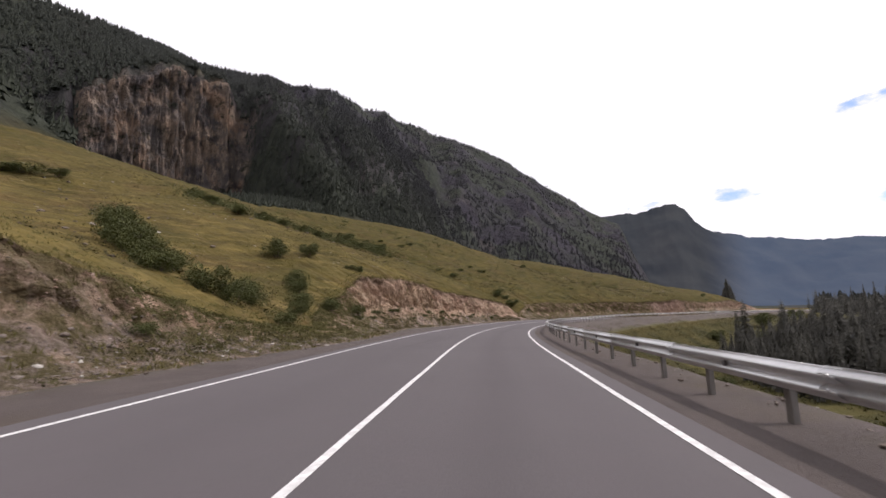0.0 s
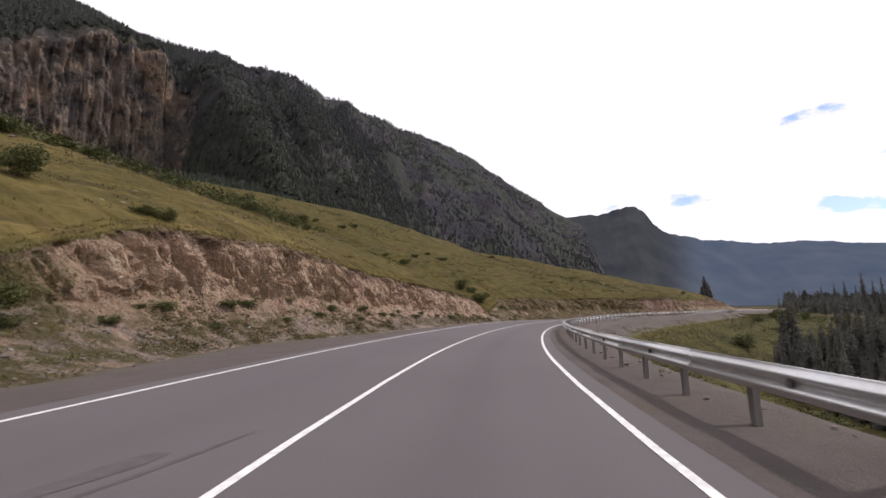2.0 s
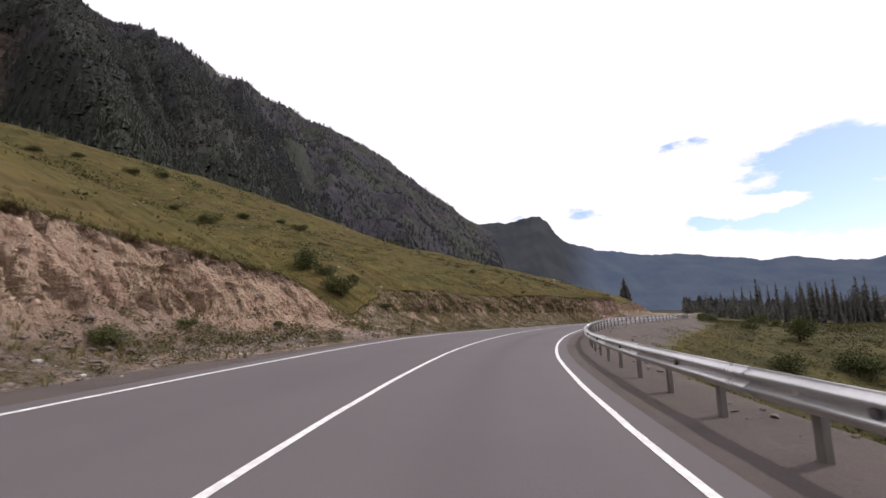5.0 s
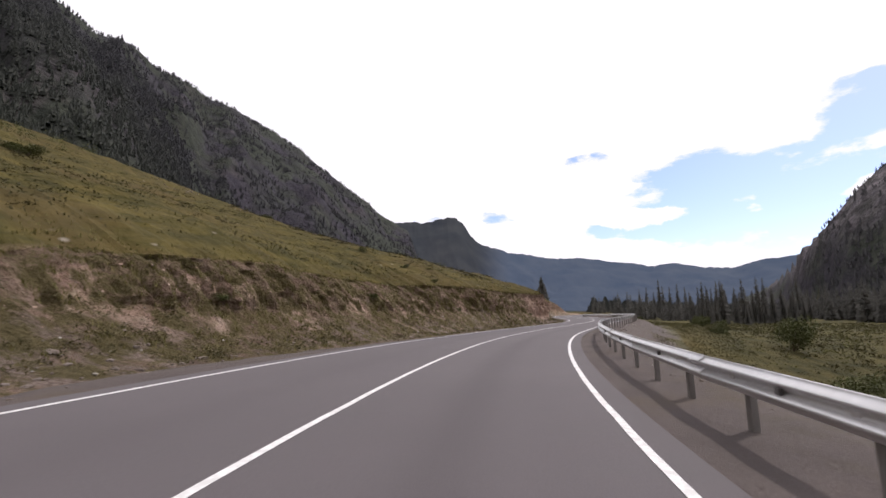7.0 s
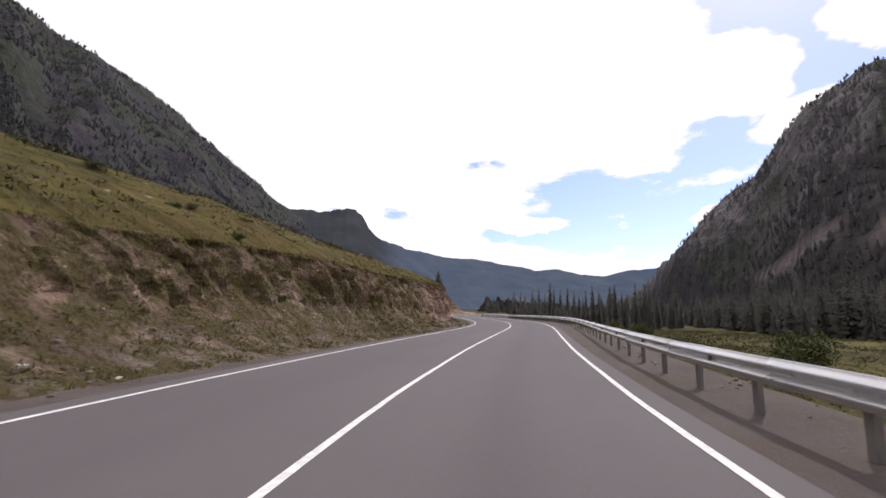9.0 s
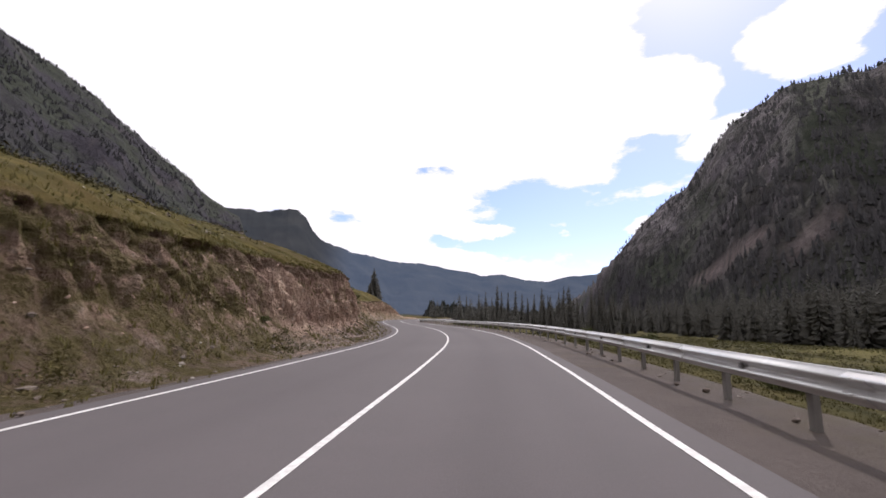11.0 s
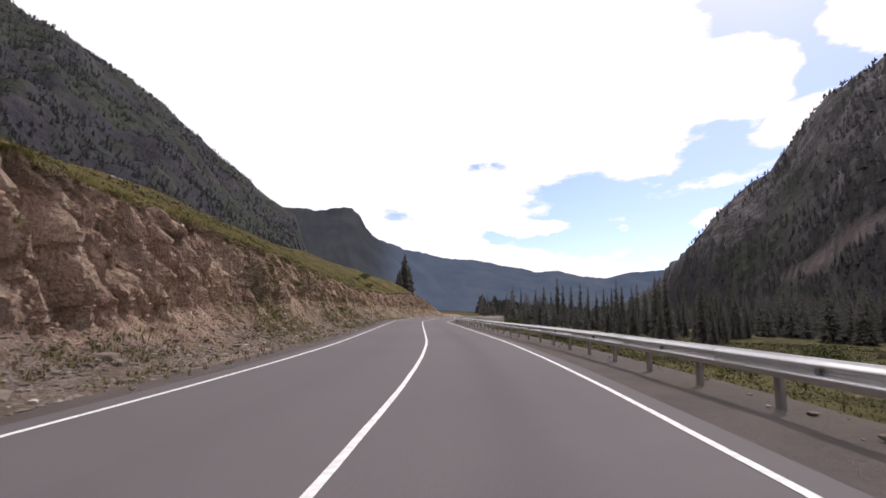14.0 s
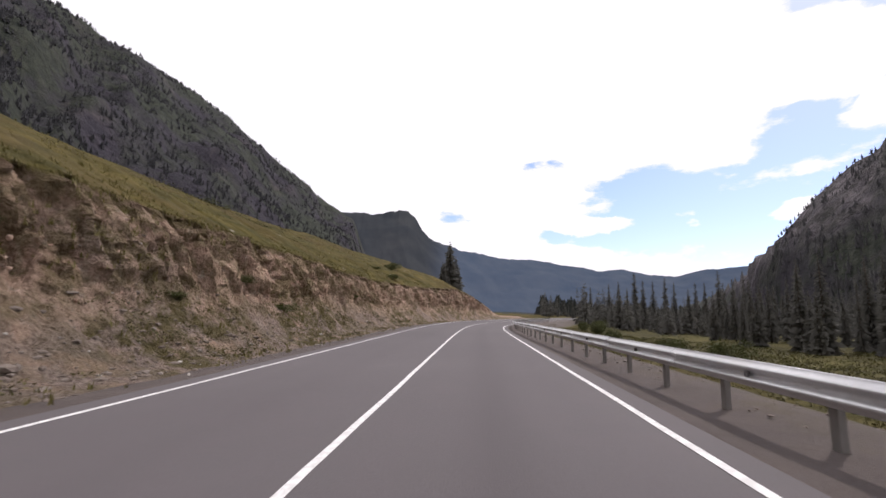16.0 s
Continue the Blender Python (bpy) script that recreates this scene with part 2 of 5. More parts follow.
def meadow(k):
    """Dry hillside grass: straw, olive tufts, worn and stony spots."""
    a, b, c = k.noise(0.03, 6), k.noise(0.42, 8, 0.62, lo=0.36, hi=0.62), k.noise(4.5, 6, lo=0.32, hi=0.66)
    col = k.mix(a, (0.124, 0.093, 0.026), (0.172, 0.127, 0.037))
    col = k.mix(k.math("MULTIPLY", b, 0.78), col, (0.062, 0.051, 0.015))
    col = k.mix(k.math("MULTIPLY", c, 0.40), col, (0.185, 0.145, 0.058))
    col = k.mix(k.math("MULTIPLY", k.noise(0.13, 7, 0.62, lo=0.51, hi=0.59), 0.6), col, (0.100, 0.064, 0.030))
    col = k.mix(k.math("MULTIPLY", k.noise(0.075, 7, 0.6, lo=0.48, hi=0.58), 0.6), col, (0.060, 0.053, 0.015))
    col = k.mix(k.math("MULTIPLY", k.noise(0.55, 6, 0.62, stretch=(0.45, 0.45, 1.9), lo=0.50, hi=0.60), 0.6), col, (0.058, 0.044, 0.018))
    col = k.mix(k.math("MULTIPLY", k.noise(0.8, 6, 0.62, stretch=(0.4, 0.4, 2.2), lo=0.54, hi=0.64), 0.6), col, (0.215, 0.158, 0.060))
    sep = k.t.nodes.new("ShaderNodeSeparateXYZ")
    k.link(k.pos, sep.inputs[0])
    lush = k.math("MULTIPLY", k.span(sep.outputs["Y"], 40, 98), k.noise(0.09, 6, 0.6, lo=0.22, hi=0.52))
    olive = k.mix(k.noise(0.9, 7, 0.64, stretch=(0.5, 0.5, 1.8), lo=0.40, hi=0.60), (0.044, 0.041, 0.013), (0.098, 0.080, 0.023))
    olive = k.mix(k.math("MULTIPLY", k.noise(0.16, 7, 0.62, lo=0.50, hi=0.60), 0.6), olive, (0.086, 0.060, 0.026))
    col = k.mix(k.math("MULTIPLY", lush, 0.88), col, olive)
    return k.mix(k.cells(0.42, 0.015, 0.085), (0.34, 0.30, 0.25), col)


def mat_earth():
    """The raw face of the cutting: crumbling earth, stones and dry tufts."""
    k = Mat("earth", 0.97, spec=0.12)
    big = k.noise(0.13, 5)
    runs = k.noise(2.2, 7, 0.62, stretch=(1.0, 1.0, 0.16), lo=0.36, hi=0.64)
    st = k.cells(5.0, 0.05, 0.5)
    fine = k.noise(9, 8, 0.65, lo=0.34, hi=0.66)
    tan = k.mix(big, (0.440, 0.278, 0.200), (0.560, 0.408, 0.275))
    tan = k.mix(k.math("MULTIPLY", runs, 0.6), tan, (0.570, 0.432, 0.305))
    tan = k.mix(k.math("MULTIPLY", k.noise(0.5, 6, lo=0.5, hi=0.7), 0.55), tan, (0.420, 0.220, 0.168))
    grey = k.mix(k.noise(1.1, 7, stretch=(1, 1, 0.4), lo=0.38, hi=0.62), (0.336, 0.225, 0.186), (0.600, 0.441, 0.345))
    c = k.mix(k.attr("rock"), tan, grey)
    c = k.mix(k.math("MULTIPLY", k.noise(2.2, 8, 0.66, stretch=(1, 1, 0.3), lo=0.54, hi=0.62), 0.30), c, (0.193, 0.109, 0.092))
    c = k.mix(k.math("MULTIPLY", k.noise(3.0, 8, 0.66, stretch=(1, 1, 0.35), lo=0.56, hi=0.64), 0.75), c, (0.590, 0.475, 0.345))
    c = k.mix(k.math("MULTIPLY", fine, 0.18), c, (0.193, 0.122, 0.102))
    c = k.mix(k.math("MULTIPLY", k.noise(3.2, 7, lo=0.60, hi=0.68), 0.6), c, (0.454, 0.386, 0.328))
    c = k.mix(k.math("MULTIPLY", k.attr("scree"), k.noise(0.9, 6, lo=0.3, hi=0.5)), c, k.mix(k.cells(9.0, 0.0, 0.7), (0.165, 0.121, 0.102), (0.336, 0.267, 0.228)))
    c = k.mix(k.attr("soil"), c, k.mix(fine, (0.085, 0.050, 0.033), (0.139, 0.100, 0.068)))
    tuft = k.math("MULTIPLY", k.math("MULTIPLY", k.attr("turf"), 0.9), k.noise(1.1, 8, 0.7, lo=0.40, hi=0.54))
    c = k.mix(tuft, c, k.mix(k.noise(5, 5), (0.080, 0.070, 0.024), (0.143, 0.116, 0.052)))
    k.color(k.mix(k.attr("sod"), c, meadow(k)))
    h = k.math("ADD", k.math("MULTIPLY", runs, 1.7), k.math("ADD", k.math("MULTIPLY", fine, 0.8), k.math("MULTIPLY", st, 0.7)))
    h = k.math("MULTIPLY", h, k.span(k.attr("sod"), 0, 1, 1.0, 0.12))
    return k.bump(h, 1.0, 0.10).m


def mat_ground():
    """The ground sheet: dry meadow on the hillside, damp meadow in the valley, rock and scrub on the mountains."""
    k = Mat("ground", 0.97, spec=0.10)
    b = k.noise(0.35, 7, lo=0.35, hi=0.65)
    damp = k.mix(b, (0.036, 0.036, 0.014), (0.086, 0.072, 0.027))
    damp = k.mix(k.noise(0.05, 6, lo=0.5, hi=0.7), damp, (0.125, 0.110, 0.042))
    col = k.mix(k.attr("valley"), meadow(k), damp)
    m1, m2 = k.noise(0.011, 7), k.noise(0.06, 9, 0.65, lo=0.40, hi=0.58)
    rockc = k.mix(k.noise(0.05, 8, stretch=(1, 1, 0.3)), (0.046, 0.042, 0.046), (0.078, 0.069, 0.074))
    scrub = k.mix(k.noise(0.22, 8, 0.7, lo=0.38, hi=0.6), (0.029, 0.032, 0.025), (0.049, 0.052, 0.040))
    place = k.t.nodes.new("ShaderNodeSeparateXYZ")
    k.link(k.pos, place.inputs[0])
    # haze put into the colours: scrub and rock turn violet up the valley
    valley_haze = k.span(place.outputs["Y"], 180, 560)
    scrub = k.mix(valley_haze, scrub, k.mix(k.noise(0.22, 8, 0.7, lo=0.38, hi=0.6), (0.029, 0.027, 0.034), (0.050, 0.046, 0.056)))
    rockc = k.mix(valley_haze, rockc, k.mix(k.noise(0.05, 8, stretch=(1, 1, 0.3)), (0.040, 0.036, 0.043), (0.066, 0.058, 0.069)))
    steep = k.span(k.up(), 0.84, 0.52)
    rocky = k.math("MULTIPLY", k.math("ADD", k.math("MULTIPLY", steep, 0.8), k.math("MULTIPLY", m1, 0.3)), m2)
    mtn = k.mix(k.math("MULTIPLY", rocky, 0.8), scrub, rockc)
    mtn = k.mix(k.math("MULTIPLY", k.noise(0.0085, 8, 0.62, lo=0.42, hi=0.53), 0.85), mtn, k.mix(k.noise(0.09, 7, lo=0.4, hi=0.6), (0.030, 0.036, 0.027), (0.050, 0.056, 0.040)))
    mtn = k.mix(k.math("MULTIPLY", k.noise(0.017, 9, 0.66, stretch=(1, 1, 0.5), lo=0.56, hi=0.66), 0.60), mtn, k.mix(m2, (0.058, 0.050, 0.054), (0.098, 0.082, 0.084)))
    ochre = k.mix(k.noise(0.05, 8, 0.62, stretch=(1, 1, 0.6), lo=0.4, hi=0.6), (0.200, 0.172, 0.158), (0.410, 0.300, 0.222))
    ochre = k.mix(k.noise(0.07, 9, 0.70, stretch=(1, 1, 0.8), lo=0.44, hi=0.58), ochre, (0.118, 0.104, 0.102))
    ochre = k.mix(k.noise(0.16, 8, stretch=(1, 1, 0.45), lo=0.57, hi=0.65), ochre, (0.46, 0.36, 0.28))
    ochre = k.mix(k.math("MULTIPLY", k.noise(0.035, 8, 0.65, stretch=(1, 1, 0.7), lo=0.52, hi=0.62), 0.55), ochre, (0.42, 0.260, 0.165))
    ochre = k.mix(k.math("MULTIPLY", k.noise(0.06, 8, 0.68, stretch=(1, 1, 1.6), lo=0.58, hi=0.64), 0.85), ochre, (0.045, 0.050, 0.034))
    mtn = k.mix(k.attr("cliff"), mtn, ochre)
    # bare crags of the valley-side mountain; their violet cast is painted haze
    bare = k.mix(k.noise(0.045, 9, 0.62, stretch=(1, 1, 0.3), lo=0.38, hi=0.62), (0.108, 0.098, 0.112), (0.225, 0.197, 0.212))
    bare = k.mix(k.math("MULTIPLY", k.noise(0.03, 9, 0.66, stretch=(1, 1, 0.35), lo=0.46, hi=0.56), 0.8), bare, (0.062, 0.060, 0.056))
    mtn = k.mix(k.math("MULTIPLY", k.attr("crag"), 0.8), mtn, bare)
    mtn = k.mix(k.attr("slide"), mtn, k.mix(k.noise(0.12, 7, stretch=(1, 1, 0.4)), (0.128, 0.106, 0.106), (0.200, 0.160, 0.155)))
    col = k.mix(k.attr("mount"), col, mtn)
    k.color(col)
    h = k.math("ADD", k.math("MULTIPLY", k.attr("mount"), k.math("ADD", k.math("MULTIPLY", k.noise(0.045, 7, lo=0, hi=1), 9.0), k.math("MULTIPLY", k.noise(0.3, 5, 0.6, lo=0, hi=1), 1.6))), k.math("MULTIPLY", k.noise(1.3, 7), 0.22))
    h = k.math("ADD", h, k.math("MULTIPLY", k.attr("cliff"), k.math("MULTIPLY", k.noise(0.14, 9, 0.68, stretch=(1, 1, 0.7), lo=0, hi=1), 15.0)))
    h = k.math("ADD", h, k.math("MULTIPLY", k.attr("crag"), k.math("MULTIPLY", k.noise(0.07, 9, 0.62, stretch=(1, 1, 0.35), lo=0, hi=1), 26.0)))
    return k.bump(h, 1.0, 1.0).m


def mat_steel():
    k = Mat("galvanised_steel", 0.4, 0.8, 0.5)
    n, f = k.noise(1.3, 5), k.noise(14, 5)
    k.color(k.mix(n, k.mix(f, (0.60, 0.60, 0.61), (0.74, 0.74, 0.75)), (0.64, 0.63, 0.62)))
    return k.rough(k.span(n, 0, 1, 0.38, 0.52)).m


def mat_dull():
    k = Mat("weathered_steel", 0.65, 0.25, 0.4)
    k.color(k.mix(k.noise(6, 6, stretch=(1, 1, 0.3)), (0.17, 0.155, 0.145), (0.27, 0.255, 0.245)))
    return k.m


def mat_leaf(name, a, b, c, patch=0.0, valley_haze=None):
    """Leaves that vary one by one, or, with patch, in patches of the size of a tree."""
    k = Mat(name, 0.75, spec=0.25)
    col = k.mix(k.noise(patch, 5, 0.7, lo=0.35, hi=0.65) if patch else k.island(), a, b)
    # painted haze: the leaves take on this tint farther up the valley
    if valley_haze:
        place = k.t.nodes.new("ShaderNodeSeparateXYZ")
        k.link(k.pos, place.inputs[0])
        col = k.mix(k.span(place.outputs["Y"], 180, 560), col, valley_haze)
    k.color(k.mix(k.math("MULTIPLY", k.noise(0.8, 3), 0.5), col, c))
    return k.m


def mat_bark():
    k = Mat("bark", 0.95)
    k.color(k.mix(k.noise(9, 5, stretch=(1, 1, 0.2)), (0.06, 0.045, 0.035), (0.14, 0.11, 0.085)))
    return k.m


def mat_stone():
    k = Mat("stone", 0.93)
    c = k.mix(k.island(), (0.125, 0.100, 0.086), (0.310, 0.268, 0.236))
    c = k.mix(k.noise(7, 6), c, (0.165, 0.128, 0.106))
    k.color(k.mix(k.span(k.island(), 0.92, 0.95), c, (0.50, 0.465, 0.42)))
    return k.bump(k.noise(20, 5), 0.5, 0.02).m


def mat_clod():
    k = Mat("clod", 0.95, spec=0.12)
    c = k.mix(k.island(), (0.360, 0.240, 0.185), (0.700, 0.540, 0.440))
    k.color(k.mix(k.math("MULTIPLY", k.noise(9, 6), 0.6), c, (0.36, 0.235, 0.175)))
    return k.bump(k.noise(22, 5), 0.6, 0.02).m


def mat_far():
    """Wooded ridges kilometres away; a blue and violet glow stands in for the haze."""
    k = Mat("hazy_far_ridge", 1.0, spec=0.0)
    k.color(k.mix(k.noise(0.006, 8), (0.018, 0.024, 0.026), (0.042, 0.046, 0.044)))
    # haze added as emission, weaker and more violet over the nearer peak
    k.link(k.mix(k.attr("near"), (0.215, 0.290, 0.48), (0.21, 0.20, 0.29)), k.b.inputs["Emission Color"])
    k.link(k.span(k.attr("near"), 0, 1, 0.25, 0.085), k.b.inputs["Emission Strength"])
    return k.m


ASPHALT, PAINT, GRAVEL, EARTH, GROUND = mat_asphalt(), mat_paint(), mat_gravel(), mat_earth(), mat_ground()
DULL = mat_dull()
STEEL, BARK, STONE, FAR, CLOD = mat_steel(), mat_bark(), mat_stone(), mat_far(), mat_clod()
NEEDLES = mat_leaf("needles", (0.078, 0.076, 0.068), (0.126, 0.120, 0.098), (0.072, 0.069, 0.066), 0.45)
# the last colour is the violet haze put on trees up the valley
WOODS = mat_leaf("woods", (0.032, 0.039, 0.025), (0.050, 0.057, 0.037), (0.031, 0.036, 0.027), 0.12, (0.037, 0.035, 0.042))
# woods of the valley-side mountain, paler and violet with haze put into the colour
SLOPE_WOODS = mat_leaf("slope_woods", (0.057, 0.055, 0.058), (0.086, 0.083, 0.082), (0.053, 0.051, 0.055), 0.12)
LEAVES = mat_leaf("leaves", (0.066, 0.078, 0.024), (0.116, 0.122, 0.040), (0.058, 0.064, 0.022))
DRY = mat_leaf("dry_growth", (0.100, 0.082, 0.036), (0.200, 0.156, 0.070), (0.086, 0.080, 0.032))
WEEDS = mat_leaf("weeds", (0.066, 0.062, 0.024), (0.132, 0.112, 0.046), (0.060, 0.057, 0.024))
GREEN = mat_leaf("green_growth", (0.098, 0.098, 0.030), (0.158, 0.146, 0.048), (0.088, 0.086, 0.030))
HILLSIDE = mat_leaf("hillside_growth", (0.044, 0.041, 0.014), (0.092, 0.072, 0.029), (0.042, 0.044, 0.014))
STRAW = mat_leaf("straw", (0.12, 0.105, 0.03), (0.24, 0.20, 0.075), (0.085, 0.085, 0.024))

# ---- mesh helpers ----


def mesh_object(name, verts, faces, material, smooth_faces=False, attrs=None):
    me = bpy.data.meshes.new(name)
    me.from_pydata(np.asarray(verts, float).tolist(), [], faces if isinstance(faces, list) else faces.tolist())
    if smooth_faces:
        me.polygons.foreach_set("use_smooth", np.ones(len(me.polygons), bool))
    me.materials.append(material)
    for key, values in (attrs or {}).items():
        at = me.attributes.new(key, "FLOAT", "POINT")
        at.data.foreach_set("value", np.asarray(values, np.float32))
    me.update()
    return new(name, me)


def grid_faces(rows, cols, wrap=False):
    i, j = np.meshgrid(np.arange(rows - 1), np.arange(cols if wrap else cols - 1), indexing="ij")
    a, b = i * cols + j, i * cols + (j + 1) % cols
    return np.stack([a, b, b + cols, a + cols], -1).reshape(-1, 4)


def child(ob, parent):
    ob.parent = parent
    return ob


# ---- the road's line ----
CENTRE = [(0.42, -60.00), (-0.28, -40.00), (-0.98, -20.00), (-1.58, -0.10), (-1.83, 10.00), (-2.01, 20.00), (-1.81, 30.10), (-1.01, 40.19), (0.46, 50.17),
          (2.47, 60.14), (4.99, 69.91), (8.34, 79.50), (12.73, 88.73), (18.03, 97.38), (24.24, 105.55), (31.20, 112.91), (38.40, 119.91), (45.63, 126.77),
          (52.69, 133.79), (59.27, 141.21), (65.31, 149.07), (70.86, 157.23), (76.10, 165.84), (81.20, 174.38), (86.35, 183.01), (91.53, 191.48), (96.93, 199.85),
          (102.77, 208.00), (109.05, 215.83), (115.66, 223.33), (122.58, 230.52), (129.70, 237.60), (137.03, 244.37), (144.36, 251.15), (151.78, 257.82), (182.01, 283.99),
          (420.01, 479.99)]
STATION = np.array([-60, -40, -20] + list(range(0, 320, 10)) + [350, 658], float)[:len(CENTRE)]


def catmull(knots, values, x):
    v, k = np.asarray(values, float), np.asarray(knots, float)
    g = np.gradient(v, k, axis=0)
    i = np.clip(np.searchsorted(k, x, side="right") - 1, 0, len(k) - 2)
    h = (k[i + 1] - k[i])[:, None]
    u = ((x - k[i]) / h[:, 0])[:, None]
    return ((2 * u ** 3 - 3 * u ** 2 + 1) * v[i] + (u ** 3 - 2 * u ** 2 + u) * h * g[i] + (-2 * u ** 3 + 3 * u ** 2) * v[i + 1] + (u ** 3 - u ** 2) * h * g[i + 1])


LINE_S = np.arange(-60, STATION[-1] + 0.01, 0.5)
LINE = catmull(STATION, CENTRE, LINE_S)
LINE_T = np.gradient(LINE, axis=0)
LINE_T /= np.linalg.norm(LINE_T, axis=1)[:, None]


def bank_of(s):
    """The cross fall of the road: how much it drops per metre to the right."""
    return np.interp(s, [0, 25, 85, 112, 160, 210, 250], [0.014, 0.014, 0.043, -0.014, -0.033, -0.014, 0.033])


def on_road(s, d, z=0.0):
    """World places at station s, d metres right of the centre line, z above the carriageway."""
    s, d = np.broadcast_arrays(np.asarray(s, float), np.asarray(d, float))
    x, y = np.interp(s, LINE_S, LINE[:, 0]), np.interp(s, LINE_S, LINE[:, 1])
    tx, ty = np.interp(s, LINE_S, LINE_T[:, 0]), np.interp(s, LINE_S, LINE_T[:, 1])
    return np.stack([x + ty * d, y - tx * d, z - bank_of(s) * np.clip(d, -7, 6.5)], -1)


def station_of(x, y):
    """Station and offset (right positive) of places in the plan."""
    x, y = np.asarray(x, float).ravel(), np.asarray(y, float).ravel()
    s, d = np.empty(len(x)), np.empty(len(x))
    px, py = LINE[::4, 0], LINE[::4, 1]
    for a in range(0, len(x), 4000):
        b = slice(a, a + 4000)
        k = ((x[b, None] - px) ** 2 + (y[b, None] - py) ** 2).argmin(1) * 4
        dx, dy, t = x[b] - LINE[k, 0], y[b] - LINE[k, 1], LINE_T[k]
        along = dx * t[:, 0] + dy * t[:, 1]
        s[b] = LINE_S[k] + np.clip(along, -3, 3)
        side = dx * t[:, 1] - dy * t[:, 0]
        d[b] = np.sign(side) * np.maximum(np.abs(side), np.hypot(dx, dy) * (np.abs(along) > 3))
    return s, d


# the cutting on the hill side: station, distance of the lip and of the toe from the centre line, height of the lip
CUT = [(-60, 13, 8.5, 4.5), (0, 13, 8.5, 4.6), (9, 12.6, 8.6, 4.2), (15, 11.0, 8.2, 2.2), (20, 10, 7.8, 0.9), (26, 10, 7.5, 0.6), (31, 12.0, 7.9, 1.7), (34.5, 13.0, 8.3, 2.5), (37.5, 13.5, 8.9, 3.2), (39.5, 13.9, 9.4, 4.11),
       (42, 14.4, 9.9, 5.02), (45, 15.4, 10.2, 5.56), (51, 13.7, 9.0, 5.9), (56, 12.7, 8.4, 5.45), (62, 11.8, 7.8, 4.6), (74, 10.9, 7.2, 4.12), (83, 10.0, 6.8, 3.28), (90, 10.5, 6.8, 1.04), (97, 12.2, 7.6, 3.55), (105, 11.6, 7.2, 4.06), (118, 12.2, 6.8, 3.91),
       (128, 10.3, 6.6, 4.27), (140, 9.0, 6.2, 4.1), (153, 9.8, 6.4, 4.45), (160, 8.8, 6.3, 4.58), (167, 9.3, 6.6, 5.25), (178, 11.2, 7.0, 5.31), (195, 10.4, 6.8, 5.06), (216, 11.4, 7.2, 5.1), (232, 11.0, 7.0, 4.65), (250, 9.6, 6.4, 4.83),
       (268, 9.0, 6.2, 5.69), (282, 8.8, 6.2, 4.23), (300, 9.0, 6.4, 0.8), (350, 11, 7, 0.3), (658, 11, 7, 0.3)]
CUT_S, CUT_LIP, CUT_TOE, CUT_H = (np.array(c, float) for c in zip(*CUT))


SLOPE_S = [0, 30, 60, 90, 120, 150, 175, 200, 245, 268, 300, 330]
SLOPE_NEAR = [0.276, 0.332, 0.378, 0.36, 0.344, 0.227, 0.177, 0.354, 0.374, 0.294, 0.02, -0.06]
SLOPE_FAR = [-0.09, -0.027, 0.023, 0.013, 0.05, 0.124, 0.003, -0.109, -0.126, -0.126, 0.0, 0.0]


def hill_slope(s):
    return np.interp(s, SLOPE_S, SLOPE_NEAR)


def hill_bend(s, over):
    """The change of slope farther up the hill."""
    return np.interp(s, SLOPE_S, SLOPE_FAR) * (np.logaddexp(0, (over - 22) / 4) * 4 - 0.016)


def brow(over):
    """The rounded brow above the lip of the cutting."""
    return 1.5 * (1 - np.exp(-np.clip(over, 0, None) / 5.0))


def side_height(s, d):
    """Height of the natural ground at an offset d: the hill on the left, the valley on the right."""
    e = -d
    lip, toe, top = np.interp(s, CUT_S, CUT_LIP), np.interp(s, CUT_S, CUT_TOE), np.interp(s, CUT_S, CUT_H)
    hill = top + hill_slope(s) * (e - lip) + hill_bend(s, e - lip) + brow(e - lip) + 1.6 * fbm(s * 0.03, e * 0.03, 3, 4) * smooth(12, 40, e) + 0.25 * fbm(s * 0.2, e * 0.2, 5, 3) * smooth(8, 14, e) + (0.55 * ridged(s * 0.035 + 0.5 * fbm(s * 0.05, e * 0.05, 25, 3), e * 0.16, 26, 3) + 0.22 * fbm(s * 0.35, e * 0.5, 27, 3)) * smooth(lip + 5, lip + 11, e)
    face = top * smooth(0, 1, np.clip((e - toe) / np.maximum(lip - toe, 0.1), 0, 1)) ** 0.9
    left = np.where(e > lip, hill, face)
    right = -np.interp(s, [0, 90, 125, 150, 165], [8.0, 8.0, 7.0, 4.0, 2.8]) * smooth(5.8, np.interp(s, [0, 110, 135, 160], [25, 25, 32, 42]), d) - 1.0 * smooth(6.0, 9.0, d) + 0.5 * fbm(s * 0.06, d * 0.06, 9, 4) * smooth(9, 20, d)
    return np.where(e > 0, left, right)

# ---- the ground sheet, out to the mountains ----
HUB = (40.0, 110.0)
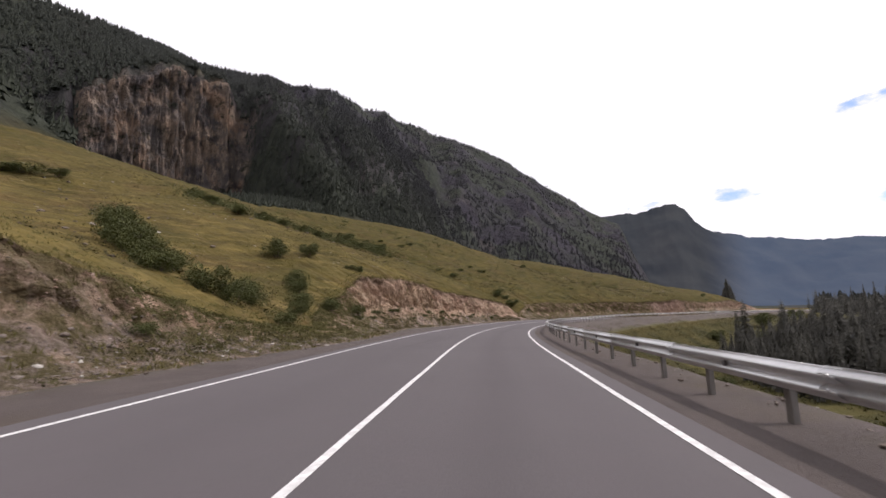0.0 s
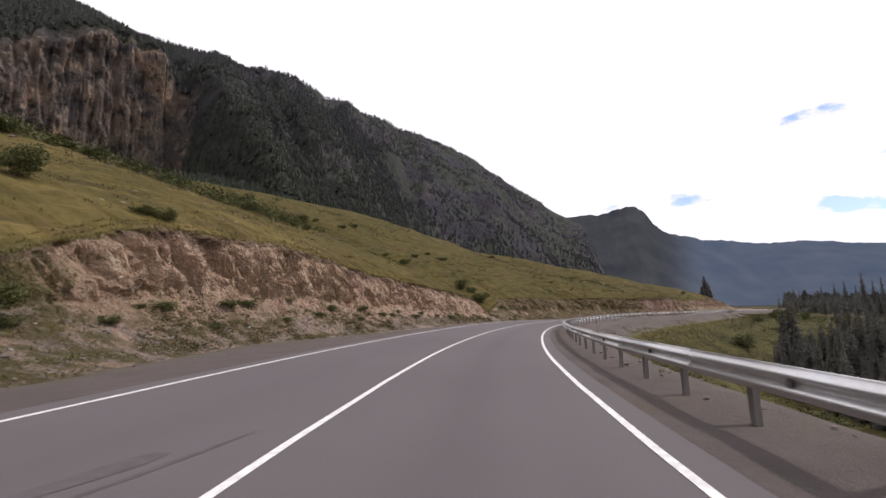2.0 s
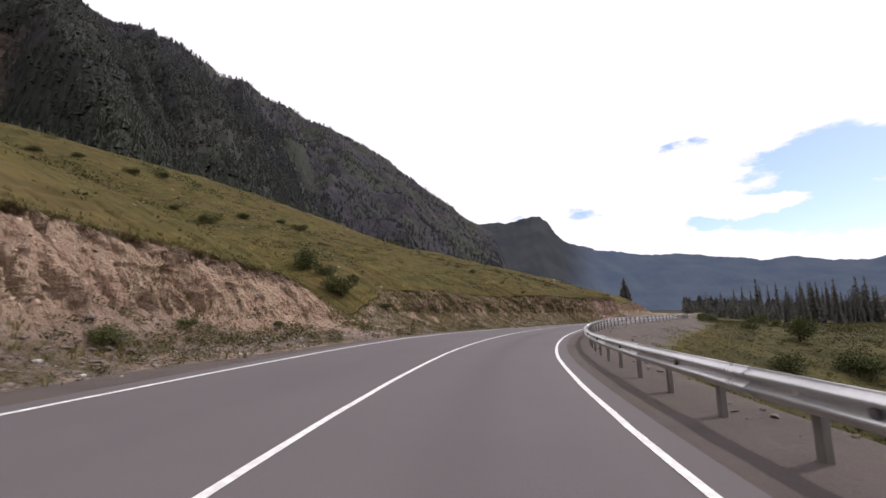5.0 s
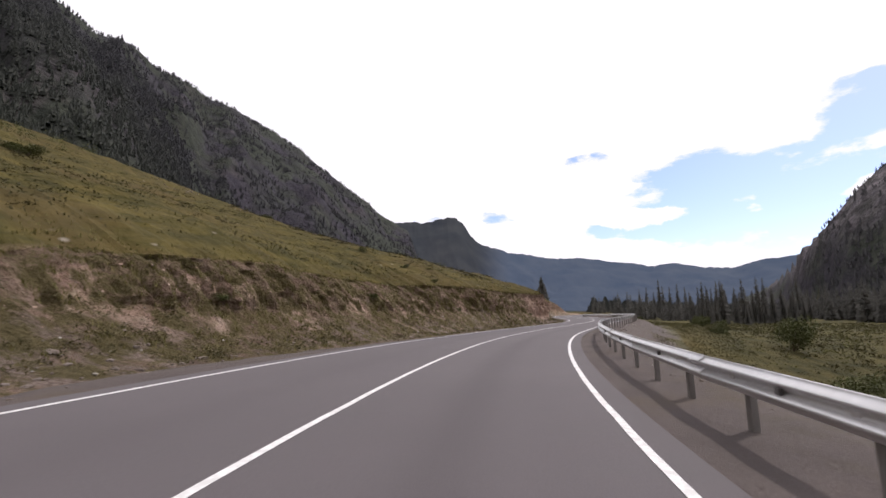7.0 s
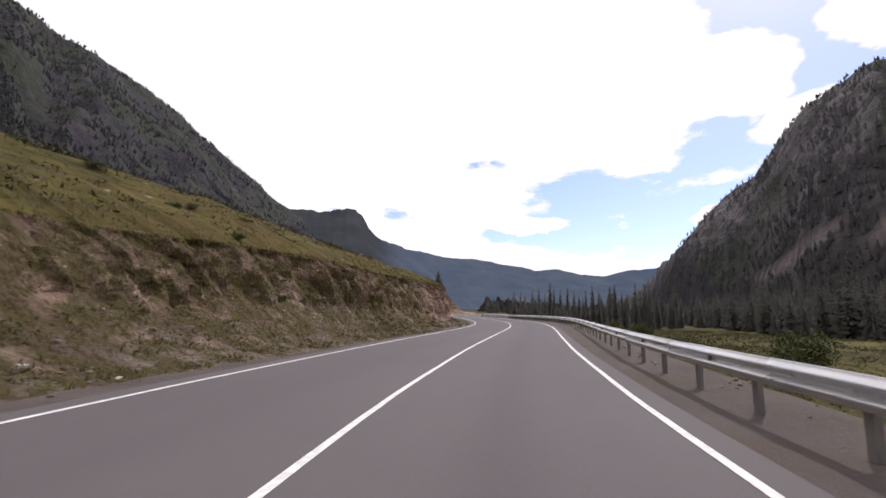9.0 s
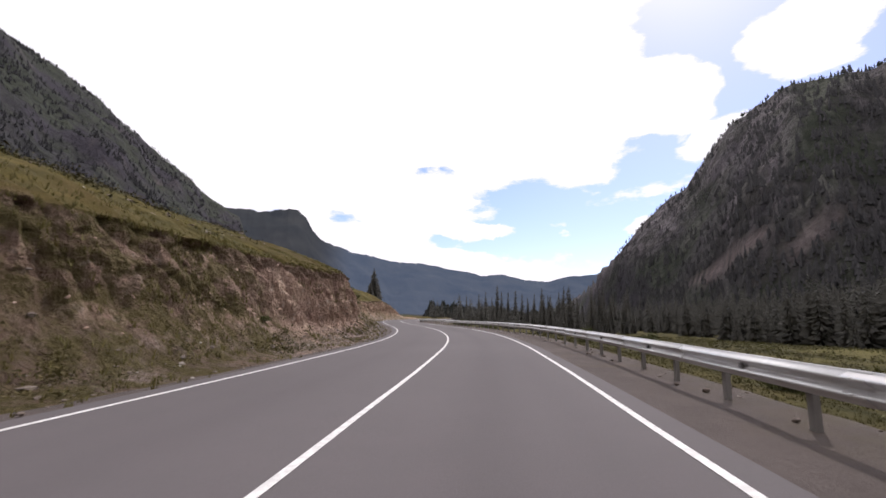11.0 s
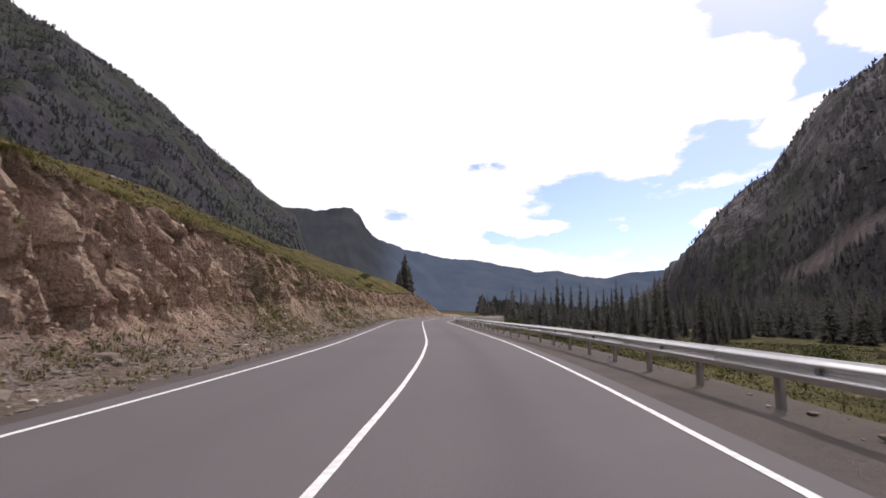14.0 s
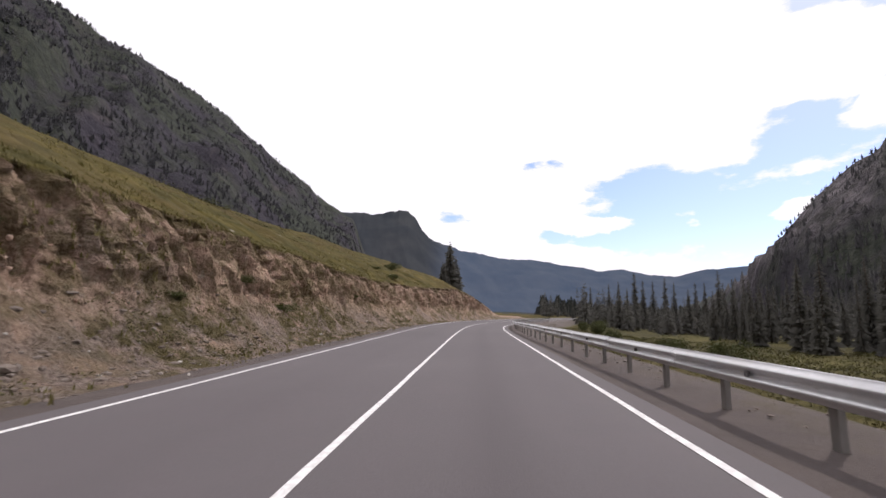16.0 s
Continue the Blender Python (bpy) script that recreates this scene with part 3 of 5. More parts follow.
# crest of the mountains round the valley: x, y, height
CREST = [(300, -1500, 200), (700, -700, 340), (901, -238, 391), (897, -136, 389), (886, -54, 388), (884, 6, 386), (888, 66, 386), (893, 110, 386), (916, 156, 378), (897, 200, 376),
         (888, 244, 384), (895, 292, 371), (912, 344, 351), (958, 391, 325), (990, 434, 294), (991, 450, 274), (988, 481, 258), (936, 509, 207), (863, 530, 139), (985, 655, 112),
         (2600, 2100, 30), (1500, 2700, 30), (800, 2300, 60), (498, 1819, 350), (419, 1893, 412), (250, 1607, 424), (135, 1465, 453), (40, 1347, 478), (-60, 1249, 495), (-142, 1145, 495),
         (-199, 1002, 468), (-233, 859, 431), (-256, 745, 399), (-268, 644, 380), (-315, 617, 368), (-303, 519, 328), (-327, 477, 317), (-339, 428, 298), (-355, 387, 296), (-368, 346, 289),
         (-393, 312, 285), (-411, 274, 284), (-432, 228, 278), (-465, 130, 300), (-450, -60, 325), (-330, -330, 340), (-60, -600, 330)]
# foot of the mountains: degrees left of +y seen from the hub, distance
FOOT_AZ = [-180, -150, -110, -90, -75, -64, -50, -30, -20, -10, 0, 10, 25, 45, 75, 110, 150, 180]
FOOT_R = [300, 300, 300, 320, 420, 700, 1600, 900, 520, 380, 320, 270, 200, 165, 160, 170, 220, 300]


def crest_tables():
    c = np.array(CREST, float)
    dx, dy = c[:, 0] - HUB[0], c[:, 1] - HUB[1]
    az, r = np.degrees(np.arctan2(-dx, dy)), np.hypot(dx, dy)
    k = np.argsort(az)
    az, r, h = az[k], r[k], c[k, 2]
    return np.concatenate([az[-1:] - 360, az, az[:1] + 360]), np.concatenate([r[-1:], r, r[:1]]), np.concatenate([h[-1:], h, h[:1]])


CREST_AZ, CREST_R, CREST_H = crest_tables()


def cliff_share(az):
    return smooth(45.5, 49, az) * (1 - smooth(82, 90, az))


SHARES = {}
# foot and top of the cliff: degrees left of +y from the hub, height
CRAG_BASE = ([45, 54, 62, 76, 90], [104, 96, 76, 60, 56])
CRAG_TOP = ([45, 50, 56, 62, 70, 76, 90], [150, 222, 232, 206, 160, 118, 100])


def terrain(x, y):
    """Height of the land, and the shares of mountain, cliff and valley floor there."""
    x, y = np.asarray(x, float).ravel(), np.asarray(y, float).ravel()
    s, d = station_of(x, y)
    dx, dy = x - HUB[0], y - HUB[1]
    az, r = np.degrees(np.arctan2(-dx, dy)), np.hypot(dx, dy)
    e = -d
    d_eff = np.where(e > 105, -(105 + 45 * (1 - np.exp(-(e - 105) / 45))), d)
    low = side_height(s, d_eff) + bank_of(s) * np.clip(e, -6.5, 7)
    top_r, top_h = np.interp(az, CREST_AZ, CREST_R), np.interp(az, CREST_AZ, CREST_H)
    foot = np.interp(az, FOOT_AZ, FOOT_R)
    u = (r - foot) / (top_r - foot)
    f = np.clip(u, 0, 1) ** 1.12
    lump = ridged(x * 0.0065, y * 0.0065, 40, 5)
    gully = ridged(az * 0.16 + 0.8 * fbm(x * 0.004, y * 0.004, 8, 3), r * 0.0016, 21, 4)
    body = np.clip(4 * f * (1 - f), 0, 1)
    rise = low * (1 - f) + top_h * f
    w = cliff_share(az)
    rc = np.interp(az, [45, 52, 62, 76, 90], [352, 366, 385, 408, 420]) + 9 * fbm(az * 0.55, r * 0.004, 77, 4) + 5 * ridged(az * 1.6, r * 0.01, 78, 3)
    crag_base = np.interp(az, *CRAG_BASE)
    crag_top = np.interp(az, *CRAG_TOP)
    crag = np.where(r < rc - 9, low + (crag_base - low) * np.clip((r - foot) / (rc - 9 - foot), 0, 1),
                    np.where(r < rc + 9, crag_base + (crag_top - crag_base) * (r - rc + 9) / 18, crag_top + (top_h - crag_top) * np.clip((r - rc - 9) / (top_r - rc - 9), 0, 1)))
    rise = rise * (1 - w) + np.where(u > 0, crag, rise) * w
    past = np.clip(u - 1, 0, None) * (top_r - foot)
    z = np.where(u > 0, rise, low) - past * 0.45
    size = np.clip(top_h / 300, 0.1, 1.3)
    crease = ridged(x * 0.021, y * 0.021, 46, 4)
    z = z + np.where(u > 0, body * size * np.where(az < -40, 15, 8) * crease * (1 - w), 0)
    z = z + np.where(u > 0, body * size * (30 * lump + np.where(az < -40, 38, 26) * gully) * (1 - 0.8 * w) + smooth(0.55, 1.0, f) * size * 7 * lump, 0)
    z = np.where(past > 0, np.maximum(z, -30), z)
    mount = smooth(-0.03, 0.03, u + 0.03 * fbm(x * 0.02, y * 0.02, 5, 4))
    face = w * (1 - smooth(63.0, 65.5, az + 1.2 * fbm(z * 0.02, r * 0.01, 79, 3))) * smooth(rc - 16, rc - 8, r) * (1 - smooth(rc + 4, rc + 12, r + 7 * fbm(az * 0.9, r * 0.05, 80, 4)))
    crag = mount * (az < -40) * (az > -150) * smooth(55, 130, z + 60 * fbm(x * 0.008, y * 0.008, 92, 3)) * smooth(-0.45, 0.20, fbm(az * 0.18, z * 0.006, 93, 4))
    slide = np.exp(-((az + 70.8 + 0.15 * (z - 50)) / 1.2) ** 2) * smooth(44, 54, z) * (1 - smooth(84, 96, z)) + 0.45 * np.exp(-((az + 79.6 + 0.10 * (z - 62)) / 1.7) ** 2) * smooth(52, 64, z) * (1 - smooth(88, 104, z))
    slide = 1.7 * mount * slide
    slide = np.clip(slide + 0.2 * fbm(x * 0.02, y * 0.02, 94, 4) * (slide > 0.05), 0, 1)
    valley = smooth(8, 16, d) * (1 - mount)
    SHARES.update(crag=crag, slide=slide)
    return z, mount, face, valley, s, d


def build_ground():
    radii = np.concatenate([np.arange(0.8, 215, 1.5), 215 * (4700 / 215) ** np.linspace(0, 1, 170)])
    az = np.linspace(-np.pi, np.pi, 700, endpoint=False)
    R, A = np.meshgrid(radii, az, indexing="ij")
    x, y = HUB[0] - np.sin(A) * R, HUB[1] + np.cos(A) * R
    z, mount, face, valley, s, d = terrain(x, y)
    # let it pass beneath the carriageway, the verges and the cutting
    lip = np.interp(s, CUT_S, CUT_LIP)
    near = (s > -59) & (s < 420)
    hidden = np.where(d < 0, 1 - smooth(lip + 2.2, lip + 4.6, -d), 1 - smooth(7.2, 9.4, d)) * near
    z = z - hidden * np.where(d < 0, 3.2, 1.2)
    verts = np.stack([x.ravel(), y.ravel(), z], -1)
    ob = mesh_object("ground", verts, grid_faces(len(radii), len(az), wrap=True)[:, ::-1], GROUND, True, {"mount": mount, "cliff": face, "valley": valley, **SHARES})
    tagged(ob, "dry grassy hillside below rocky wooded mountains", "ground", kind="structure")


build_ground()


def build_cliff():
    """The steep broken rock face high on the mountain above the hill."""
    az, v = np.meshgrid(np.arange(49.0, 66.6, 0.12), np.linspace(0, 1, 74), indexing="ij")
    base, top = np.interp(az, *CRAG_BASE), np.interp(az, *CRAG_TOP)
    z = base - 4 + (top - base + 6) * v
    r = np.interp(az, [45, 52, 62, 76, 90], [352, 366, 385, 408, 420]) + 9 * fbm(az * 0.55, 1.5 + 0 * v, 77, 4) + 5 * ridged(az * 1.6, 3.7 + 0 * v, 78, 3) - 13 + 18 * v
    lean = 0.5 * fbm(az * 0.3, z * 0.012, 101, 3)
    pillars = ridged(az * 0.26 + 1.8 * lean + z * 0.010, z * 0.016, 102, 4)
    slabs = ridged(az * 0.75 + 2.5 * lean - z * 0.016, z * 0.040, 103, 3)
    ledges = ridged(az * 0.6 + z * 0.02, z * 0.07, 104, 3)
    chips = fbm(az * 4.0, z * 0.11, 105, 3)
    edge = np.minimum(smooth(0.0, 0.10, v), smooth(1.0, 0.90, v)) * smooth(49, 50.2, az) * (1 - smooth(64.2, 66.2, az))
    r = r + 12 * (1 - edge) - edge * (6.5 * pillars + 3.6 * slabs + 2.0 * ledges + 1.6 * chips)
    a = np.radians(az)
    P = np.stack([HUB[0] - np.sin(a) * r, HUB[1] + np.cos(a) * r, z + 3 * fbm(az, v * 6, 106, 3)], -1)
    one, zero = np.ones(az.size), np.zeros(az.size)
    ob = mesh_object("cliff", P.reshape(-1, 3), grid_faces(*az.shape), GROUND, False, {"mount": one, "cliff": one, "valley": zero, "crag": zero, "slide": zero})
    tagged(ob, "ochre and grey rock cliff high on the mountainside", "cliff", kind="structure")


build_cliff()


def build_backdrop():
    """The wooded ridges that close the valley, kilometres off, blue from their added haze glow."""
    crest = [(-5, 2500, 260), (-12.5, 2400, 522), (-15.5, 2430, 526), (-17.2, 2430, 522), (-19.0, 2430, 546), (-20.6, 2430, 560), (-21.8, 2430, 556), (-22.6, 2430, 530), (-23.1, 2440, 500), (-23.6, 2440, 462), (-24.2, 2440, 432), (-25.2, 2480, 404), (-26.4, 2560, 394),
             (-28.4, 2700, 388), (-31.5, 2830, 376), (-34, 2900, 366), (-37.5, 2960, 362), (-39.8, 3000, 344), (-42.5, 3050, 324), (-44.2, 3070, 312), (-45.8, 3100, 284), (-47.0, 3120, 296), (-48.3, 3130, 300), (-50.2, 3150, 280), (-52.4, 3180, 262), (-54.4, 3200, 250), (-56, 3230, 284), (-57.5, 3260, 304), (-60.5, 3300, 316), (-64, 3300, 325), (-70, 3300, 335), (-80, 3300, 335)]
    t = np.array(crest, float)[::-1]
    az = np.arange(-80, -4.9, 0.12)
    h, r = np.interp(az, t[:, 0], t[:, 2]), np.interp(az, t[:, 0], t[:, 1])
    u = np.linspace(0, 1, 46)[:, None]
    rr = r * (0.62 + 0.38 * u)
    a = np.radians(az)[None, :] + 0 * u
    x, y = HUB[0] - np.sin(a) * rr, HUB[1] + np.cos(a) * rr
    z = -25 + (h + 25) * u ** 1.25 + (ridged(x * 0.0021, y * 0.0021, 12, 5) * 30 + ridged(x * 0.006, y * 0.006, 14, 4) * 24) * np.clip(u * (1.12 - u) * 3, 0, 1) + 5 * u ** 6 * fbm(az[None, :] * 2.0 + 0 * u, 0 * u, 4, 4)
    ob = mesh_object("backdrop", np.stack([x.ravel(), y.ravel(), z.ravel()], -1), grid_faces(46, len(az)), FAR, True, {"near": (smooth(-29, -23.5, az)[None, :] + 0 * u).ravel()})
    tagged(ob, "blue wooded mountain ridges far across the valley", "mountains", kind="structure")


build_backdrop()

# ---- carriageway, verges, markings ----
S_ROAD = np.arange(-60, 430, 0.75)


def ribbon(name, offsets, z, material, s=S_ROAD, attrs=None, wobble=0.0):
    S, D = np.meshgrid(s, np.asarray(offsets, float), indexing="ij")
    D = D + wobble * fbm(S * 0.9, D * 0.0, 51, 3)
    Z = np.broadcast_to(np.asarray(z, float), S.shape)
    return mesh_object(name, on_road(S, D, Z).reshape(-1, 3), grid_faces(*S.shape)[:, ::-1], material, True, {k: f(S, D).ravel() for k, f in (attrs or {}).items()})


def wheel_wear(S, D):
    return (0.8 * np.exp(-((D - 1.75) / 0.42) ** 2) + 0.35 * np.exp(-((D + 1.8) / 0.5) ** 2) + 0.2 * np.exp(-((np.abs(D) - 2.8) / 0.35) ** 2)) * (0.6 + 0.4 * fbm(S * 0.05, D, 2, 3))


road = ribbon("road", np.linspace(-4.5, 4.1, 36), 0.0, ASPHALT, attrs={"wheel": wheel_wear})
tagged(road, "grey two-lane asphalt road curving round the hillside", "road", kind="structure")
for label, d, w in (("white solid edge line on the hill side", -3.99, 0.105), ("white solid centre line between the lanes", 0.0, 0.10), ("white solid edge line on the valley side", 3.67, 0.105)):
    tagged(ribbon("road_marking", (d - w / 2, d + w / 2), 0.006, PAINT, wobble=0.012), label, "road marking", kind="structure")


def build_verges():
    toe = np.interp(S_ROAD, CUT_S, CUT_TOE)
    u = np.linspace(0, 1, 16)
    S = np.repeat(S_ROAD[:, None], len(u), 1)
    D = -(4.45 + (toe[:, None] + 0.7 - 4.45) * u)
    Z = -0.03 - 0.10 * np.sin(u * np.pi) + 0.035 * fbm(S * 1.4, D * 1.4, 6, 3) * smooth(0.05, 0.3, u) + 0.10 * smooth(0.8, 1.0, u)
    ob = mesh_object("verge_hill_side", on_road(S, D, Z).reshape(-1, 3), grid_faces(*S.shape), GRAVEL, True, {"weeds": (smooth(0.45, 0.9, u)[None, :] + 0 * S).ravel()})
    tagged(ob, "grey gravel verge with weeds below the cutting", "verge", kind="structure")
    d = np.concatenate([np.linspace(4.05, 6.3, 10), np.linspace(6.6, 11.0, 16)])
    S, D = np.meshgrid(S_ROAD, d, indexing="ij")
    P = on_road(S, D, 0.0)
    low = side_height(S.ravel(), D.ravel()).reshape(S.shape)
    P[..., 2] += -0.03 + 0.03 * fbm(S * 1.4, D * 1.4, 16, 3) * smooth(4.1, 4.5, D) + low + 0.05 * smooth(6, 7, D) - 0.9 * smooth(10, 11, D)
    ob = mesh_object("verge_valley_side", P.reshape(-1, 3), grid_faces(*S.shape)[:, ::-1], GRAVEL, True, {"weeds": (0.2 * smooth(4.8, 6.0, D) + 0.8 * smooth(8.2, 9.8, D + 1.1 * fbm(S * 0.3, D, 98, 3))).ravel()})
    tagged(ob, "gravel verge falling away with weeds behind the guard rail", "verge", kind="structure")


build_verges()


CUT_SURFACE = []


def build_cutting():
    s = np.concatenate([np.arange(-30, -2, 0.5), np.arange(-2, 38, 0.2), np.arange(38, 90, 0.1), np.arange(90, 145, 0.2), np.arange(145, 188, 0.11), np.arange(188, 235, 0.2), np.arange(235, 330, 0.4)])
    lip, toe, top = np.interp(s, CUT_S, CUT_LIP)[:, None], np.interp(s, CUT_S, CUT_TOE)[:, None], np.interp(s, CUT_S, CUT_H)[:, None]
    lip = lip + (0.45 * fbm(s * 0.35, 0 * s, 61, 4) + 0.34 * fbm(s * 1.5, 0 * s, 62, 3))[:, None]
    u = np.concatenate([np.linspace(-0.3, 0, 6)[:-1], np.linspace(0, 0.4, 18)[:-1], np.linspace(0.4, 0.9, 30), np.linspace(0.915, 1, 9), 1 + np.linspace(0.04, 1, 16)])[None, :]
    S = s[:, None] + 0 * u
    # a talus of fallen earth, then the steep scar above it
    knots = [0, 30, 40, 60, 85, 90, 100, 145, 152, 175, 190, 230]
    t_rise = np.interp(s, knots, [.36, .6, .42, .38, .3, .6, .42, .36, .24, .22, .40, .40])[:, None] + 0.05 * fbm(s * 0.2, 0 * s, 81, 3)[:, None]
    t_run = np.interp(s, knots, [.5, .7, .64, .6, .5, .7, .55, .52, .50, .48, .55, .55])[:, None]
    up = np.clip(u, 0, 1)
    low, high = np.clip(up / 0.4, 0, 1), np.clip((up - 0.4) / 0.6, 0, 1)
    rise = t_rise * (0.75 * low + 0.25 * low ** 2) + (1 - t_rise) * high ** 0.92
    run = t_run * low + (1 - t_run) * (0.75 * high + 0.25 * high ** 2)
    E = toe + (lip - toe) * run + np.clip(u, None, 0) * 4.0 + np.clip(u - 1, 0, None) * 6.2
    over = np.clip(E - lip, 0, None)
    Z = 0.10 + top * rise + hill_slope(S) * over + brow(over) + 0.25 * fbm(S * 0.2, E * 0.2, 5, 3) * smooth(8, 14, E) + np.clip(u, None, 0) * 1.0
    scar = smooth(0.26, 0.55, up) * (1 - smooth(0.93, 1.0, up))
    foot = np.sin(np.clip(up / 0.55, 0, 1) * np.pi) ** 0.6
    big = np.clip(top / 4.5, 0.06, 1.2)
    rough = np.interp(s, [0, 40, 85, 97, 145, 152, 178, 190, 230], [.8, 1.0, .9, .7, .7, 1.05, 1.05, .8, .9])[:, None]
    bend = 0.7 * fbm(S * 0.35, Z * 0.5, 9, 3)
    gul = ridged(S * 0.30 + 0.7 * bend, Z * 0.07, 64, 3)
    furrow = (1 - np.abs(vnoise(S * 1.45 + 0.30 * Z + 0.8 * bend, Z * 0.14, 63) * 2 - 1)) ** 3
    rill = (1 - np.abs(vnoise(S * 3.0 + 0.70 * Z + 1.5 * bend, Z * 0.26, 79) * 2 - 1)) ** 2
    crumb = fbm(S * 2.4, Z * 1.5, 65, 3)
    chips = ridged(S * 3.2, Z * 2.2, 67, 2)
    hollow = (0.11 + 0.17 * fbm(S * 0.9, 0 * S, 72, 3)) * np.exp(-((u - 0.925) / 0.04) ** 2)
    E = E + big * rough * (scar * (-0.40 * gul + 1.0 * furrow + 0.50 * rill + 0.24 * crumb - 0.18 * chips - 0.58) + foot * (0.20 * crumb - 0.08 * chips)) + hollow * big
    Z = Z + (scar + foot) * big * 0.24 * fbm(S * 2.0, E * 2.0, 66, 3) + smooth(1.0, 1.04, u) * 0.14 * fbm(S * 1.2, E * 1.2, 68, 3)
    Z = Z - 0.9 * smooth(1.86, 2.0, u)
    sod = smooth(0.955, 1.01, u + 0.03 * fbm(S * 1.1, E, 69, 3))
    # beyond the gully the face is dark, half-overgrown soil
    dark = smooth(91, 97, S) * (1 - smooth(138, 150, S))
    soil = smooth(0.85, 0.91, u + 0.10 * dark + (0.17 + 0.08 * dark) * fbm(S * 0.6, Z, 71, 4)) * (1 - sod) * 0.75
    soil = np.maximum(soil, 0.72 * dark * (1 - sod) * smooth(-0.40, 0.15, fbm(S * 0.8, Z * 1.1, 97, 4)))
    grown = np.interp(s, [-30, 0, 18, 36, 42, 85, 90, 97, 104, 145, 152, 175, 185, 215, 240, 330], [.2, .25, 1, 1, .1, .1, .95, .85, .92, .75, .05, .05, .62, .66, .6, .5])[:, None]
    turf = np.clip((fbm(S * 0.30, Z * 0.7, 70, 4) + 2.2 * grown - 0.75) * 1.6, 0, 1) * np.maximum(1 - smooth(0.3, 0.5, up), smooth(0.3, 0.8, grown))
    turf = np.maximum(turf, np.interp(s, [-5, 12, 30, 36, 60, 75, 85, 95], [0.5, 0.8, 0.9, 1.0, 0.95, 0.8, 0.6, 0.5])[:, None] * smooth(np.interp(s, [30, 38, 58, 72], [0.5, 0.55, 0.45, 0.3])[:, None], 0.05, u) * smooth(-0.35, 0.15, fbm(S * 0.5, E, 73, 3)))
    rock = np.clip(np.interp(s, [0, 40, 100, 140, 150, 175, 190, 215, 330], [.35, .0, .65, .75, .9, .85, .5, .45, .7])[:, None] + 0.45 * fbm(S * 0.25, Z * 0.6, 74, 4), 0, 1)
    scree = np.clip(smooth(0.42, 0.05, u + 0.22 * fbm(S * 0.22, Z * 0.4, 75, 4)) + 0.8 * smooth(0.25, 0.6, fbm(S * 0.16 + Z * 0.12, Z * 0.1, 76, 3)) * smooth(0.85, 0.6, u), 0, 1)
    P = on_road(S, -E, 0.0)
    P[..., 2] += Z
    CUT_SURFACE.append((P, u + 0 * S, S, E, scree))
    ob = mesh_object("cutting", P.reshape(-1, 3), grid_faces(*S.shape), EARTH, False, {k: (v + 0 * S).ravel() for k, v in (("turf", turf), ("rock", rock), ("sod", sod), ("soil", soil), ("scree", scree))})
    tagged(ob, "bare reddish earth cutting with a turf lip", "earth bank", kind="structure")


build_cutting()

# ---- the guard rail ----


def rail_offset(s):
    return np.interp(s, [0, 30, 60, 90, 118, 140, 155, 170, 190, 220, 300], [5.07, 5.07, 4.97, 4.95, 4.88, 5.47, 5.59, 5.38, 4.92, 4.65, 4.65])


def place_on_rail(s, z=0.0):
    a, b = on_road(s - 0.1, rail_offset(s - 0.1)), on_road(s + 0.1, rail_offset(s + 0.1))
    p = (a + b) / 2
    return Matrix.Translation((p[0], p[1], p[2] + z)) @ Matrix.Rotation(math.atan2(b[1] - a[1], b[0] - a[0]), 4, "Z")


def beam_mesh(length):
    """A W-shaped beam along x, its face towards +y (the road)."""
    prof = []
    for k in range(25):
        v = k / 24
        prof.append((0.042 * math.cos(v * 4 * math.pi + math.pi) + 0.0, 0.155 - 0.31 * v))
    prof = [(-0.045, 0.168)] + prof + [(-0.045, -0.168)]
    front, back = prof, [(a - 0.006, b) for a, b in reversed(prof)]
    loop = front + back
    verts, n = [], len(loop)
    for x in (-length / 2 - 0.14, length / 2 + 0.14):
        verts += [(x, a, b) for a, b in loop]
    faces = [[i, (i + 1) % n, n + (i + 1) % n, n + i] for i in range(n)]
    half = len(front)
    for base in (0, n):
        for i in range(half - 1):
            f = [base + i, base + i + 1, base + n - 2 - i, base + n - 1 - i]
            faces.append(f if base else f[::-1])
    me = bpy.data.meshes.new("beam")
    me.from_pydata(verts, [], faces)
    me.polygons.foreach_set("use_smooth", [len(f) == 4 and i < n for i, f in enumerate(faces)])
    me.materials.append(STEEL)
    return me


def channel_mesh(name, w, t, z0, z1, depth, mat):
    """An upright C-section post."""
    loop = [(-w / 2, -depth / 2), (w / 2, -depth / 2), (w / 2, -depth / 2 + t), (-w / 2 + t, -depth / 2 + t), (-w / 2 + t, depth / 2 - t), (w / 2, depth / 2 - t), (w / 2, depth / 2), (-w / 2, depth / 2)]
    n = len(loop)
    verts = [(x, y, z) for z in (z0, z1) for x, y in loop]
    faces = [[i, (i + 1) % n, n + (i + 1) % n, n + i] for i in range(n)] + [[n, n + 1, n + 2, n + 3], [n, n + 3, n + 4, n + 7], [n + 4, n + 5, n + 6, n + 7]]
    me = bpy.data.meshes.new(name)
    me.from_pydata(verts, [], faces)
    me.materials.append(mat)
    return me


